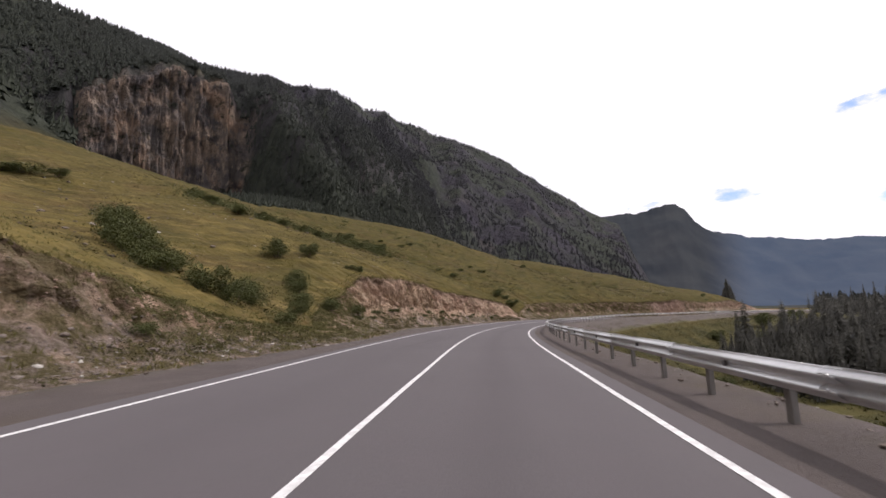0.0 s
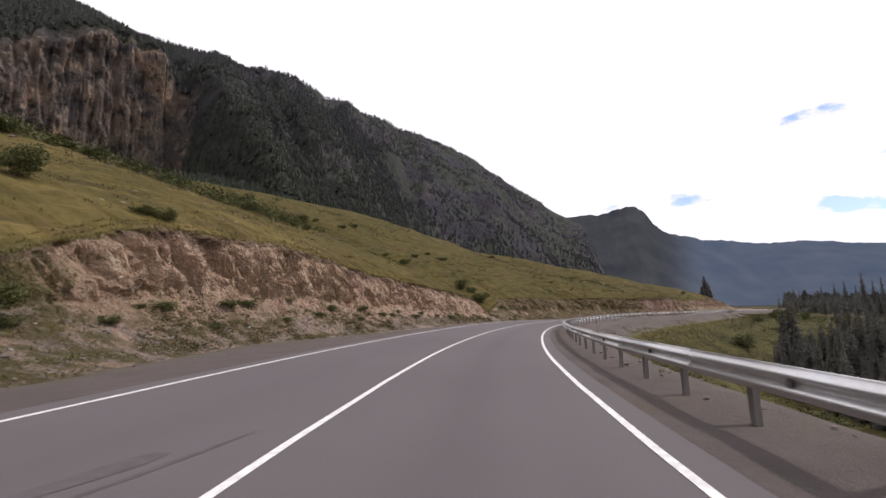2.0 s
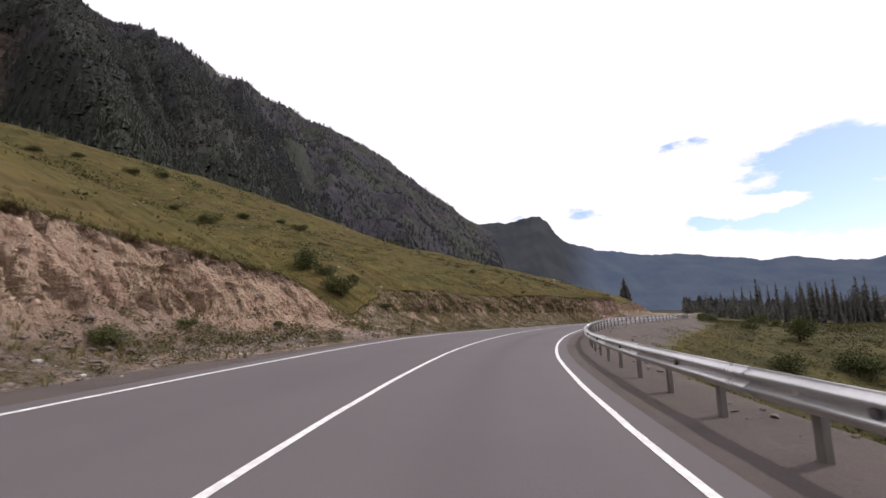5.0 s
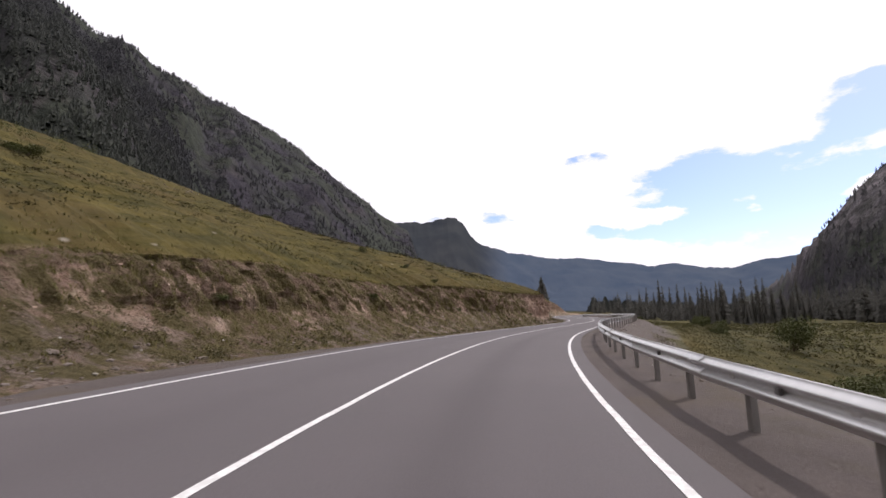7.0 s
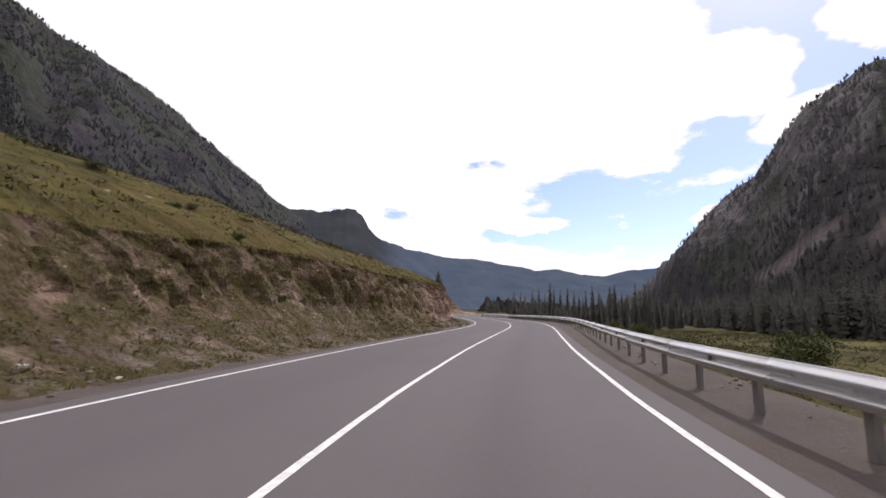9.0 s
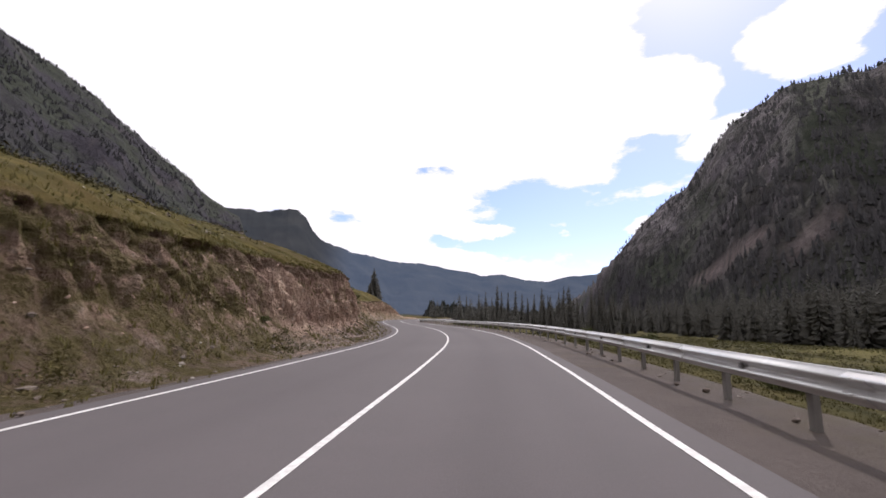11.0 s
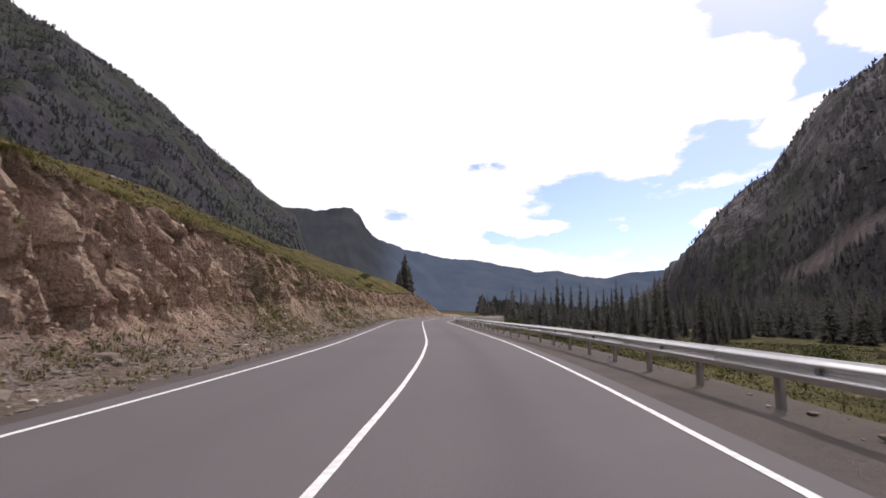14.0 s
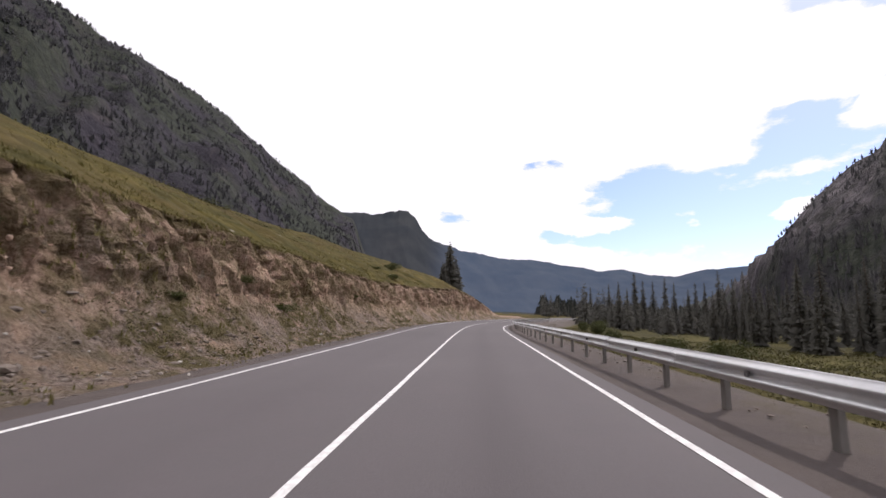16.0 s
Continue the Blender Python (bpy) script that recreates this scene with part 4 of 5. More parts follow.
def box_mesh(name, size, mat, bevel=0.0):
    bm = bmesh.new()
    bmesh.ops.create_cube(bm, size=1.0)
    bmesh.ops.scale(bm, vec=size, verts=bm.verts)
    if bevel:
        bmesh.ops.bevel(bm, geom=bm.edges[:], offset=bevel, segments=1, affect="EDGES")
    me = bpy.data.meshes.new(name)
    bm.to_mesh(me)
    bm.free()
    me.materials.append(mat)
    return me


def build_guard_rail():
    rail = new("guard_rail")
    tagged(rail, "galvanised steel guard rail with a W-shaped beam along the valley side", "guard rail")
    beam, post = beam_mesh(4.0), channel_mesh("post", 0.12, 0.008, -0.5, 0.70, 0.075, DULL)
    block, bolt = box_mesh("spacer", (0.10, 0.16, 0.20), STEEL, 0.008), box_mesh("bolt", (0.045, 0.03, 0.045), STEEL, 0.01)
    dark = Mat("reflector", 0.5)
    dark.color(dark.mix(dark.noise(40, 3), (0.10, 0.096, 0.10), (0.18, 0.17, 0.17)))
    plate = box_mesh("reflector", (0.075, 0.045, 0.07), dark.m, 0.008)
    for s in np.arange(-26.0, 301.0, 2.0):
        m = place_on_rail(s)
        p = child(new("post", post), rail)
        p.matrix_world = m @ pose(0, -0.22, random.uniform(-0.015, 0.015), 0, random.uniform(-0.8, 0.8), random.uniform(-2, 2))
        q = child(new("spacer", block), p)
        q.matrix_world = m @ pose(0, -0.115, 0.576)
    for s in np.arange(-25.0, 301.0, 4.0):
        a, b = place_on_rail(s - 2.0).translation, place_on_rail(s + 2.0).translation
        mid = (a + b) / 2
        m = Matrix.Translation((mid.x, mid.y, mid.z + 0.601 + random.uniform(-0.008, 0.008))) @ Matrix.Rotation(math.atan2(b.y - a.y, b.x - a.x), 4, "Z") @ Matrix.Rotation(-math.atan2(b.z - a.z, (b - a).xy.length), 4, "Y")
        m = m @ pose(0, 0.005 * (round(s) // 4 % 2), 0)
        bm = child(new("beam", beam), rail)
        bm.matrix_world = m
        r = child(new("reflector", plate), bm)
        r.matrix_world = m @ pose(random.uniform(-0.1, 0.1), 0.0, 0)
        for dz in (-0.075, 0.075):
            k = child(new("bolt", bolt), bm)
            k.matrix_world = m @ pose(2.0, 0.045, dz)


build_guard_rail()

# ---- trees ----


def conifer_arrays(rng, height, tiers, points, width, ragged=0.25):
    """Stacked drooping skirts of branches; returns vertices and faces of a crown that stands on z = 0."""
    verts, faces = [], []
    z0 = height * 0.06
    for k in range(tiers):
        f = k / tiers
        zc = z0 + (height - z0) * f
        r = width * (1 - f) ** 0.85 * rng.uniform(0.68, 1.2) + 0.015 * height
        zt = zc + (height - z0) / tiers * 1.75
        tip = len(verts)
        verts.append((0, 0, min(zt, height)))
        ph = rng.uniform(0, 6.28)
        for p in range(points):
            a = ph + 2 * math.pi * p / points
            far = r * rng.uniform(1 - ragged, 1 + ragged)
            near = r * rng.uniform(0.35, 0.55)
            b = a + math.pi / points
            verts.append((math.cos(a) * far, math.sin(a) * far, zc - 0.1 * r + rng.uniform(-0.3, 0.3) * r))
            verts.append((math.cos(b) * near, math.sin(b) * near, zc + rng.uniform(0.1, 0.4) * r))
        n = 2 * points
        for p in range(n):
            faces.append([tip, tip + 1 + p, tip + 1 + (p + 1) % n])
    return np.array(verts), faces


def branch_arrays(rng, height, tiers, points, width):
    """A crown of single drooping branches round a trunk that stands on z = 0."""
    verts, faces = [], []
    for k in range(tiers):
        f = (k + rng.uniform(-0.3, 0.3)) / tiers
        base = height * (0.05 + 0.93 * max(f, 0))
        r = width * (1 - f) ** 0.8 * rng.uniform(0.75, 1.15) + 0.012 * height
        n_b = max(4, round(points * (1 - 0.45 * f)))
        ph = rng.uniform(0, 6.28)
        for p in range(n_b):
            a = ph + 2 * math.pi * (p + rng.uniform(-0.25, 0.25)) / n_b
            q = r * rng.uniform(0.55, 1.2)
            w = q * rng.uniform(0.10, 0.18)
            drop = q * rng.uniform(0.1, 0.5)
            c, sn = math.cos(a), math.sin(a)
            m = q * 0.6
            z = base + rng.uniform(-0.6, 0.6) * height / tiers
            n = len(verts)
            verts += [(0, 0, z + 0.22 * q), (c * m - sn * w, sn * m + c * w, z - 0.75 * drop), (c * q, sn * q, z - 0.6 * drop), (c * m + sn * w, sn * m - c * w, z - 0.75 * drop), (c * m, sn * m, z + 0.02 * q)]
            faces += [[n, n + 1, n + 4], [n + 1, n + 2, n + 4], [n + 2, n + 3, n + 4], [n + 3, n, n + 4]]
    return np.array(verts), faces


def trunk_mesh(height, r):
    verts, faces = [], []
    for k, (f, q) in enumerate(((-0.05, 1.3), (0.05, 1.0), (0.5, 0.6), (0.97, 0.08))):
        verts += [(q * r * math.cos(a * 1.0472), q * r * math.sin(a * 1.0472), f * height) for a in range(6)]
        if k:
            faces += [[(k - 1) * 6 + a, (k - 1) * 6 + (a + 1) % 6, k * 6 + (a + 1) % 6, k * 6 + a] for a in range(6)]
    me = bpy.data.meshes.new("trunk")
    me.from_pydata(verts, [], faces)
    me.materials.append(BARK)
    return me


def make_mesh(name, verts, faces, mat):
    me = bpy.data.meshes.new(name)
    me.from_pydata(np.asarray(verts).tolist(), [], faces)
    me.materials.append(mat)
    return me


def spruce(height, seed, width=0.17):
    rng = random.Random(seed)
    root = new("spruce")
    v, f = branch_arrays(rng, height, 44, 12, height * width * 1.15)
    child(new("trunk", trunk_mesh(height, height * 0.012 + 0.04)), root)
    child(new("crown", make_mesh("crown", v, f, NEEDLES)), root)
    return tagged(root, "dark green spruce standing alone by the road", "tree")


def ground_z(x, y):
    return float(terrain([x], [y])[0][0])


def build_spruces():
    masters = [spruce(h, 40 + k, w) for k, (h, w) in enumerate(((9.0, 0.22), (14.0, 0.11), (17.0, 0.095), (12.0, 0.13)))]
    spots = [(121, 251, 0, 1.25), (123.2, 252.2, 0, 1.05), (118.6, 249.6, 0, 0.7)]
    tall = [(212.1, 308.6, 2, 0.53), (220.3, 306.1, 2, 0.91), (218.4, 293.9, 2, 1.09), (224.9, 294.7, 2, 1.22), (234.1, 298.2, 2, 1.03), (236.3, 295.9, 2, 1.55), (224.1, 281.7, 2, 1.21), (228.0, 280.2, 2, 1.16), (227.7, 274.6, 2, 1.23), (237.2, 277.6, 2, 1.17), (233.5, 266.1, 2, 1.1), (243.9, 269.2, 2, 1.09), (250.2, 268.1, 2, 1.02), (245.5, 259.1, 2, 0.96)]
    spots += tall
    fixed = len(spots)
    rng = random.Random(5)
    for k in range(150):
        a, r = radians(-42 - 32 * rng.uniform(0, 1) ** 1.2), rng.uniform(80, 190)
        spots.append((75 - math.sin(a) * r, 161 + math.cos(a) * r, rng.randrange(1, 4), rng.uniform(0.6, 1.2)))
    used = set()
    for n, (x, y, m, k) in enumerate(spots):
        s, d = station_of([x], [y])
        if n >= fixed and d[0] > -8 and d[0] < 42:
            continue
        mat = Matrix.Translation((x, y, ground_z(x, y) - 0.1)) @ Matrix.Rotation(rng.uniform(0, 6.28), 4, "Z")
        if m in used:
            t = copy_thing(masters[m], mat)
        else:
            t = masters[m]
            t.matrix_basis = mat
            used.add(m)
        t.scale = (k, k, k * rng.uniform(0.92, 1.1))
        tagged(t, "pair of dark spruces on the grassy bluff" if x < 125 and y > 245 else "tall slender dark spruce above the far bend of the road" if n < fixed else "dark green spruce at the edge of the valley wood", group="spruces" )
    for k, m in enumerate(masters):
        if k not in used:
            for o in (*m.children, m):
                bpy.data.objects.remove(o)


build_spruces()


def build_woods(name, label, spots, mat, seed, tiers=4, points=4, ragged=0.35, branches=False, wide=1.0):
    """Woods that nobody could count: many small conifers in one mesh."""
    rng = np.random.RandomState(seed)
    kinds = [conifer_arrays(random.Random(seed + k), 1.0, tiers, points, (0.16 + 0.04 * k) * wide, ragged) for k in range(4)]
    if branches:
        kinds = [branch_arrays(random.Random(seed + k), 1.0, tiers, points, 0.115 + 0.025 * k) for k in range(4)]
    spots = np.asarray(spots, float)
    pick = rng.randint(0, 4, len(spots))
    verts, faces, n = [], [], 0
    for kind, (v, f) in enumerate(kinds):
        p = spots[pick == kind]
        a, f = rng.uniform(0, 6.28, len(p))[:, None], np.asarray(f)
        c, sn, h = np.cos(a), np.sin(a), p[:, 3:4]
        w = h * rng.uniform(0.85, 1.25, (len(p), 1))
        q = np.stack([p[:, :1] + (v[:, 0] * c - v[:, 1] * sn) * w, p[:, 1:2] + (v[:, 0] * sn + v[:, 1] * c) * w, p[:, 2:3] - 0.02 * h + v[:, 2] * h], -1)
        verts.append(q.reshape(-1, 3))
        faces.append((f[None] + (n + len(v) * np.arange(len(p)))[:, None, None]).reshape(-1, 3))
        n += len(v) * len(p)
    faces = np.concatenate(faces)
    ob = mesh_object(name, np.concatenate(verts), faces, mat)
    tagged(ob, label, "woods", kind="stuff")


def scatter(seed, count, az0, az1, r0, r1, keep, h0, h1, power=1.0):
    rng = np.random.RandomState(seed)
    a = np.radians(rng.uniform(az0, az1, count))
    r = r0 + (r1 - r0) * rng.uniform(0, 1, count) ** power
    x, y = HUB[0] - np.sin(a) * r, HUB[1] + np.cos(a) * r
    z, mount, face, valley, s, d = terrain(x, y)
    ok = keep(x, y, z, mount, face, valley, s, d) > rng.uniform(0, 1, count)
    h = rng.uniform(h0, h1, count)
    return np.stack([x, y, z, h], -1)[ok].tolist()


def right_wood(x, y, z, mount, face, valley, s, d):
    grove = fbm(x * 0.022, y * 0.022, 33, 3)
    return smooth(-8, 10, d + 10 * grove - np.interp(s, [60, 85, 97, 110, 122, 135, 155, 190], [32, 28, 21, 21, 30, 40, 80, 98])) * np.clip(1.1 - smooth(30, 150, z) * (1.0 + 1.3 * fbm(x * 0.007, y * 0.007, 3, 4)), 0, 1) * (1 - smooth(0.15, 0.45, SHARES["slide"]))


def near_wood():
    """Spruces that come close to the foot of the road's bank on the outside of the first bend."""
    rng = np.random.RandomState(27)
    s = rng.uniform(62, 121, 300)
    deep = rng.uniform(0, 1, 300) ** 1.3
    d = np.interp(s, [60, 85, 97, 110, 122], [33, 29, 24, 25, 34]) + 26 * deep
    q = on_road(s, d)
    return np.stack([q[:, 0], q[:, 1], terrain(q[:, 0], q[:, 1])[0], rng.uniform(3.2, 6.5, 300) + 5.0 * deep ** 0.6], -1).tolist()


def left_wood(x, y, z, mount, face, valley, s, d):
    return smooth(0.8, 1.0, mount) * np.clip(0.70 + 1.3 * fbm(x * 0.012, y * 0.012, 7, 4), 0.06, 1) * (1 - face) * (0.45 + 0.55 * smooth(200, 270, np.hypot(x, y)))


def crest_trees():
    """Small trees along the skyline of the mountain on the hill side."""
    rng = np.random.RandomState(23)
    az = np.concatenate([rng.uniform(-14, 85, 1500), rng.uniform(-120, -62, 700)])
    r = np.interp(az, CREST_AZ, CREST_R) + rng.normal(size=2200) * 14
    x, y = HUB[0] - np.sin(np.radians(az)) * r, HUB[1] + np.cos(np.radians(az)) * r
    return np.stack([x, y, terrain(x, y)[0], rng.uniform(3.5, 8.5, 2200)], -1).tolist()


VALLEY_WOOD = scatter(11, 6500, -170, -25, 8, 330, right_wood, 9, 19)
NEAR_WOOD = near_wood()
WOOD_D = station_of([p[0] for p in VALLEY_WOOD], [p[1] for p in VALLEY_WOOD])[1]
build_woods("valley_wood_edge", "young spruces along the edge of the valley wood", [(x, y, z, 0.62 * h) for (x, y, z, h), d in zip(VALLEY_WOOD, WOOD_D) if d < 62] + NEAR_WOOD, NEEDLES, 3, 36, 14, branches=True)
build_woods("valley_wood_front", "spruces standing close together on the valley floor", [p for p, d in zip(VALLEY_WOOD, WOOD_D) if 62 <= d < 125], NEEDLES, 7, 26, 11, branches=True)
build_woods("valley_woods", "dense dark spruce wood on the valley floor", [p for p, d in zip(VALLEY_WOOD, WOOD_D) if d >= 125], NEEDLES, 8, 10, 5, 0.5, wide=0.6)
build_woods("mountain_foot_woods", "dark conifer wood climbing the rocky mountain", scatter(13, 15000, -135, -42, 320, 950, right_wood, 7, 14) + scatter(29, 9000, -125, -58, 500, 1000, lambda x, y, z, mount, face, valley, s, d: smooth(60, 140, z) * smooth(-0.1, 0.35, fbm(x * 0.012, y * 0.012, 36, 4)) * 0.8 * (1 - smooth(0.15, 0.45, SHARES["slide"])), 4, 9), SLOPE_WOODS, 5, 3)
FAR_WOOD = scatter(17, 3800, -54, -38, 190, 1300, lambda x, y, z, mount, face, valley, s, d: (s > 292) * (np.abs(d) > 9) * 1.0, 7, 14, 0.8)
build_woods("far_valley_wood_edge", "spruces at the near edge of the wood beyond the bend", [p for p in FAR_WOOD if math.dist(p[:2], HUB) < 330], NEEDLES, 6, 20, 9, branches=True)
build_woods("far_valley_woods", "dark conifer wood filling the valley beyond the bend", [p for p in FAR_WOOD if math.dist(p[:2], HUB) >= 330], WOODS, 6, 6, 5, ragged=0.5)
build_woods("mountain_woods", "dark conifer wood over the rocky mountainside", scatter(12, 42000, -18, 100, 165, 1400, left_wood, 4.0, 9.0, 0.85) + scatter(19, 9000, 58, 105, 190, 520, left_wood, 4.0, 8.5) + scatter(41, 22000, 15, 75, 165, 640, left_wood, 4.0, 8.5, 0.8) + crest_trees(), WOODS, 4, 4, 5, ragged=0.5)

# ---- shrubs ----


def shrub_meshes(seed, leaves=2600, tall=0.75):
    """A shrub one metre wide: a few stems, and leaves gathered in uneven clumps."""
    rng = np.random.RandomState(seed)
    lobes = [(rng.uniform(-0.28, 0.28), rng.uniform(-0.28, 0.28), rng.uniform(0.22, 0.62) * tall, rng.uniform(0.13, 0.26)) for _ in range(14)]
    verts, faces = [], []
    for k in range(leaves):
        x, y, z, r = lobes[rng.randint(len(lobes))]
        d = rng.normal(size=3)
        d /= np.linalg.norm(d)
        c = np.array((x, y, z)) + d * r * rng.uniform(0.55, 1.12)
        c[2] = max(c[2], 0.03)
        a, b = rng.normal(size=3), rng.normal(size=3)
        a /= np.linalg.norm(a)
        b -= a * (a @ b)
        b /= np.linalg.norm(b)
        q = rng.uniform(0.015, 0.032)
        n = len(verts)
        verts += [c - a * q, c + b * q * 0.9, c + a * q]
        faces.append([n, n + 1, n + 2])
    sv, sf = [], []
    for x, y, z, r in lobes[:6]:
        n = len(sv)
        top = np.array((x, y, z + r * 0.4))
        for w, p in ((0.014, np.array((x * 0.2, y * 0.2, -0.06))), (0.009, top * (0.6, 0.6, 0.5)), (0.003, top)):
            sv += [p + (w, 0, 0), p + (-w * 0.5, w * 0.87, 0), p + (-w * 0.5, -w * 0.87, 0)]
        for k in (0, 3):
            sf += [[n + k + i, n + k + (i + 1) % 3, n + k + 3 + (i + 1) % 3, n + k + 3 + i] for i in range(3)]
    return make_mesh("foliage", verts, faces, LEAVES), make_mesh("branchwork", sv, sf, BARK)


SHRUBS = [shrub_meshes(200 + k, 2900 + 200 * k, (0.7, 0.85, 0.6, 1.0)[k]) for k in range(4)]


def shrub(x, y, width, kind, label, group, rng, z=None, squat=1.0):
    root = new("shrub")
    for part_name, me in zip(("foliage", "branchwork"), SHRUBS[kind]):
        child(new(part_name, me), root)
    root.matrix_basis = Matrix.Translation((x, y, (ground_z(x, y) if z is None else z) - 0.03 * width)) @ Matrix.Rotation(rng.uniform(0, 6.28), 4, "Z") @ Matrix.Diagonal((width, width, width * squat * rng.uniform(0.75, 1.0), 1))
    return tagged(root, label, "shrub", group)


# near the start of the cutting and on the open slope between the cuttings: x, y, width
SLOPE_SHRUBS = [(-33.9, 33.7, 4.5), (-32.0, 31.6, 3.2), (-26.2, 27.3, 4.4), (-28.4, 29.4, 3.6), (-24.0, 25.0, 3.2), (-21.4, 23.4, 2.8), (-19.3, 23.7, 2.4), (-16.8, 19.2, 2.5), (-18.2, 21.2, 2.2), (-14.8, 20.7, 2.6), (-14.2, 21.7, 2.1), (-14.4, 23.7, 2.0), (-15.6, 25.0, 2.2),
                (-12.1, 23.3, 1.9), (-14.4, 30.0, 2.3), (-13.2, 27.4, 1.6), (-22.3, 41.2, 3.4), (-17.4, 35.3, 2.7), (-16.2, 33.2, 2.2), (-13.3, 33.6, 2.1), (-12.3, 36.9, 1.6), (-20.5, 44.3, 2.6), (-16.3, 48.4, 1.6), (-0.4, 100.5, 2.9), (2.7, 96.9, 3.0), (1.2, 99.0, 1.9)]
HILL_SHRUBS = [(-57.8, 44.9, 5.8), (-60.2, 43.4, 4.6), (-55.2, 46.2, 3.6), (-49.9, 64.4, 4.2), (-46.6, 62.0, 3.8), (-43.5, 60.0, 4.6), (-37.5, 57.4, 3.8), (-36.4, 62.4, 4.3), (-34.4, 60.4, 3.4), (-32.5, 61.3, 4.2), (-29.9, 63.5, 4.3), (-28.0, 65.8, 4.5), (-26.2, 70.0, 3.6), (-30.4, 82.6, 4.7), (-24.7, 74.2, 3.6), (-23.6, 77.0, 2.1),
               (-22.9, 78.9, 2.2), (-22.1, 81.1, 2.4), (-21.1, 82.5, 2.0), (-26.2, 92.5, 5.0), (-17.0, 48.1, 2.2), (-39.0, 124.3, 2.8), (-35.5, 127.3, 2.4), (-29.6, 128.8, 3.3), (-28.1, 134.2, 3.5), (-15.3, 110.4, 1.9), (-11.1, 108.6, 3.3), (-10.1, 115.8, 2.8), (-8.5, 128.0, 2.4), (-4.8, 122.0, 3.0), (20.7, 130.2, 1.9),
               (24.2, 126.9, 1.2), (25.1, 128.4, 1.0), (27.8, 129.3, 1.4), (26.9, 124.8, 1.2), (9.4, 168.6, 3.6), (98.8, 228.0, 3.6), (94.4, 216.1, 2.4), (92.5, 217.2, 1.8), (96.9, 224.1, 3.0)]
VALLEY_SHRUBS = [(62.0, 122.2, 2.6), (73.0, 133.3, 2.4), (62.0, 114.5, 5.0), (45.8, 101.3, 4.2), (57.2, 103.5, 5.6), (49.9, 92.0, 5.0), (51.9, 90.2, 4.1), (46.4, 88.4, 3.6), (34.0, 84.0, 3.0), (40.0, 93.5, 2.4),
                 (104.0, 178.0, 3.0), (112.0, 188.0, 3.4), (121.0, 203.0, 3.2), (128.0, 213.0, 3.6), (137.0, 221.0, 4.0), (143.0, 231.0, 3.4), (92.0, 150.0, 3.4), (84.0, 139.0, 2.4), (30.0, 66.0, 3.6), (36.0, 58.0, 4.4)]


def build_shrubs():
    rng = random.Random(77)
    for x, y, w in SLOPE_SHRUBS:
        shrub(x, y, w, rng.randrange(4), "bushy green shrub on the grassy slope beside the cutting", "slope shrubs", rng)
    for x, y, w in HILL_SHRUBS:
        shrub(x, y, 0.8 * w, rng.randrange(4), "low dark green shrub on the dry grassy hillside", "hillside shrubs", rng, squat=0.6)
    for x, y, w in VALLEY_SHRUBS:
        shrub(x, y, w, rng.randrange(4), "rounded green shrub in the meadow below the guard rail", "valley shrubs", rng)
    P, U, S, E, scree = CUT_SURFACE[0]
    for s, u, w in ((13, 0.25, 1.2), (36, 0.3, 1.6), (42, 0.28, 1.4), (46, 0.25, 1.1), (52, 0.22, 1.3), (58, 0.30, 1.0), (61, 0.22, 0.9), (65, 0.18, 1.3), (69, 0.45, 0.9), (73, 0.15, 1.3), (39, 0.2, 0.9), (41, 0.34, 0.8), (44, 0.14, 1.2), (47.5, 0.3, 1.3), (49, 0.16, 0.8), (50.5, 0.34, 1.0), (54, 0.30, 1.2), (56, 0.14, 0.9), (59.5, 0.2, 1.1), (63, 0.3, 0.8), (67, 0.24, 1.0), (70.5, 0.2, 0.9), (76, 0.25, 0.8), (80, 0.2, 0.7), (94, 0.6, 1.5), (101, 0.5, 1.1), (113, 0.6, 1.1),
                    (125, 0.4, 0.9), (146, 0.3, 0.7), (192, 0.55, 1.3), (194, 0.62, 1.0), (199, 0.35, 0.9), (204, 0.5, 1.3), (207, 0.25, 1.5), (214, 0.6, 1.1), (222, 0.45, 1.2)):
        k, j = int(np.abs(S[:, 0] - s).argmin()), int(np.abs(U[0] - u).argmin())
        p = P[k, j]
        shrub(p[0], p[1], w, rng.randrange(4), "small dusty shrub rooted in the earth cutting", "cutting shrubs", rng, p[2], 0.6)


build_shrubs()


def build_far_shrubs():
    """Scrub dotted over the hillside, too much to count."""
    spots = scatter(31, 4200, -30, 100, 14, 260, lambda x, y, z, mount, face, valley, s, d: (d < -22) * (1 - mount) * smooth(0.05, 0.45, fbm(x * 0.028, y * 0.028, 55, 4) + 0.10 * (s < 110)) * 0.8 * (s < 275), 0.5, 2.0, 0.8)
    rng = np.random.RandomState(9)
    # a line of scrub along a shallow gully
    line = np.array([(-52, 65), (-42, 59.5), (-35, 60.5), (-28, 66), (-23, 78), (-28, 96), (-34, 126)], float)
    t = rng.uniform(0, 6, 210)
    g = np.stack([np.interp(t, range(7), line[:, k]) for k in (0, 1)], -1) + rng.normal(size=(210, 2)) * 1.9
    spots = spots + [(x, y, z, w) for (x, y), z, w in zip(g, terrain(g[:, 0], g[:, 1])[0], rng.uniform(0.9, 2.2, 210))]
    clumps("scrub", "low scrub dotted over the dry hillside", spots, LEAVES, 9, 110, 0.2, 0.042)


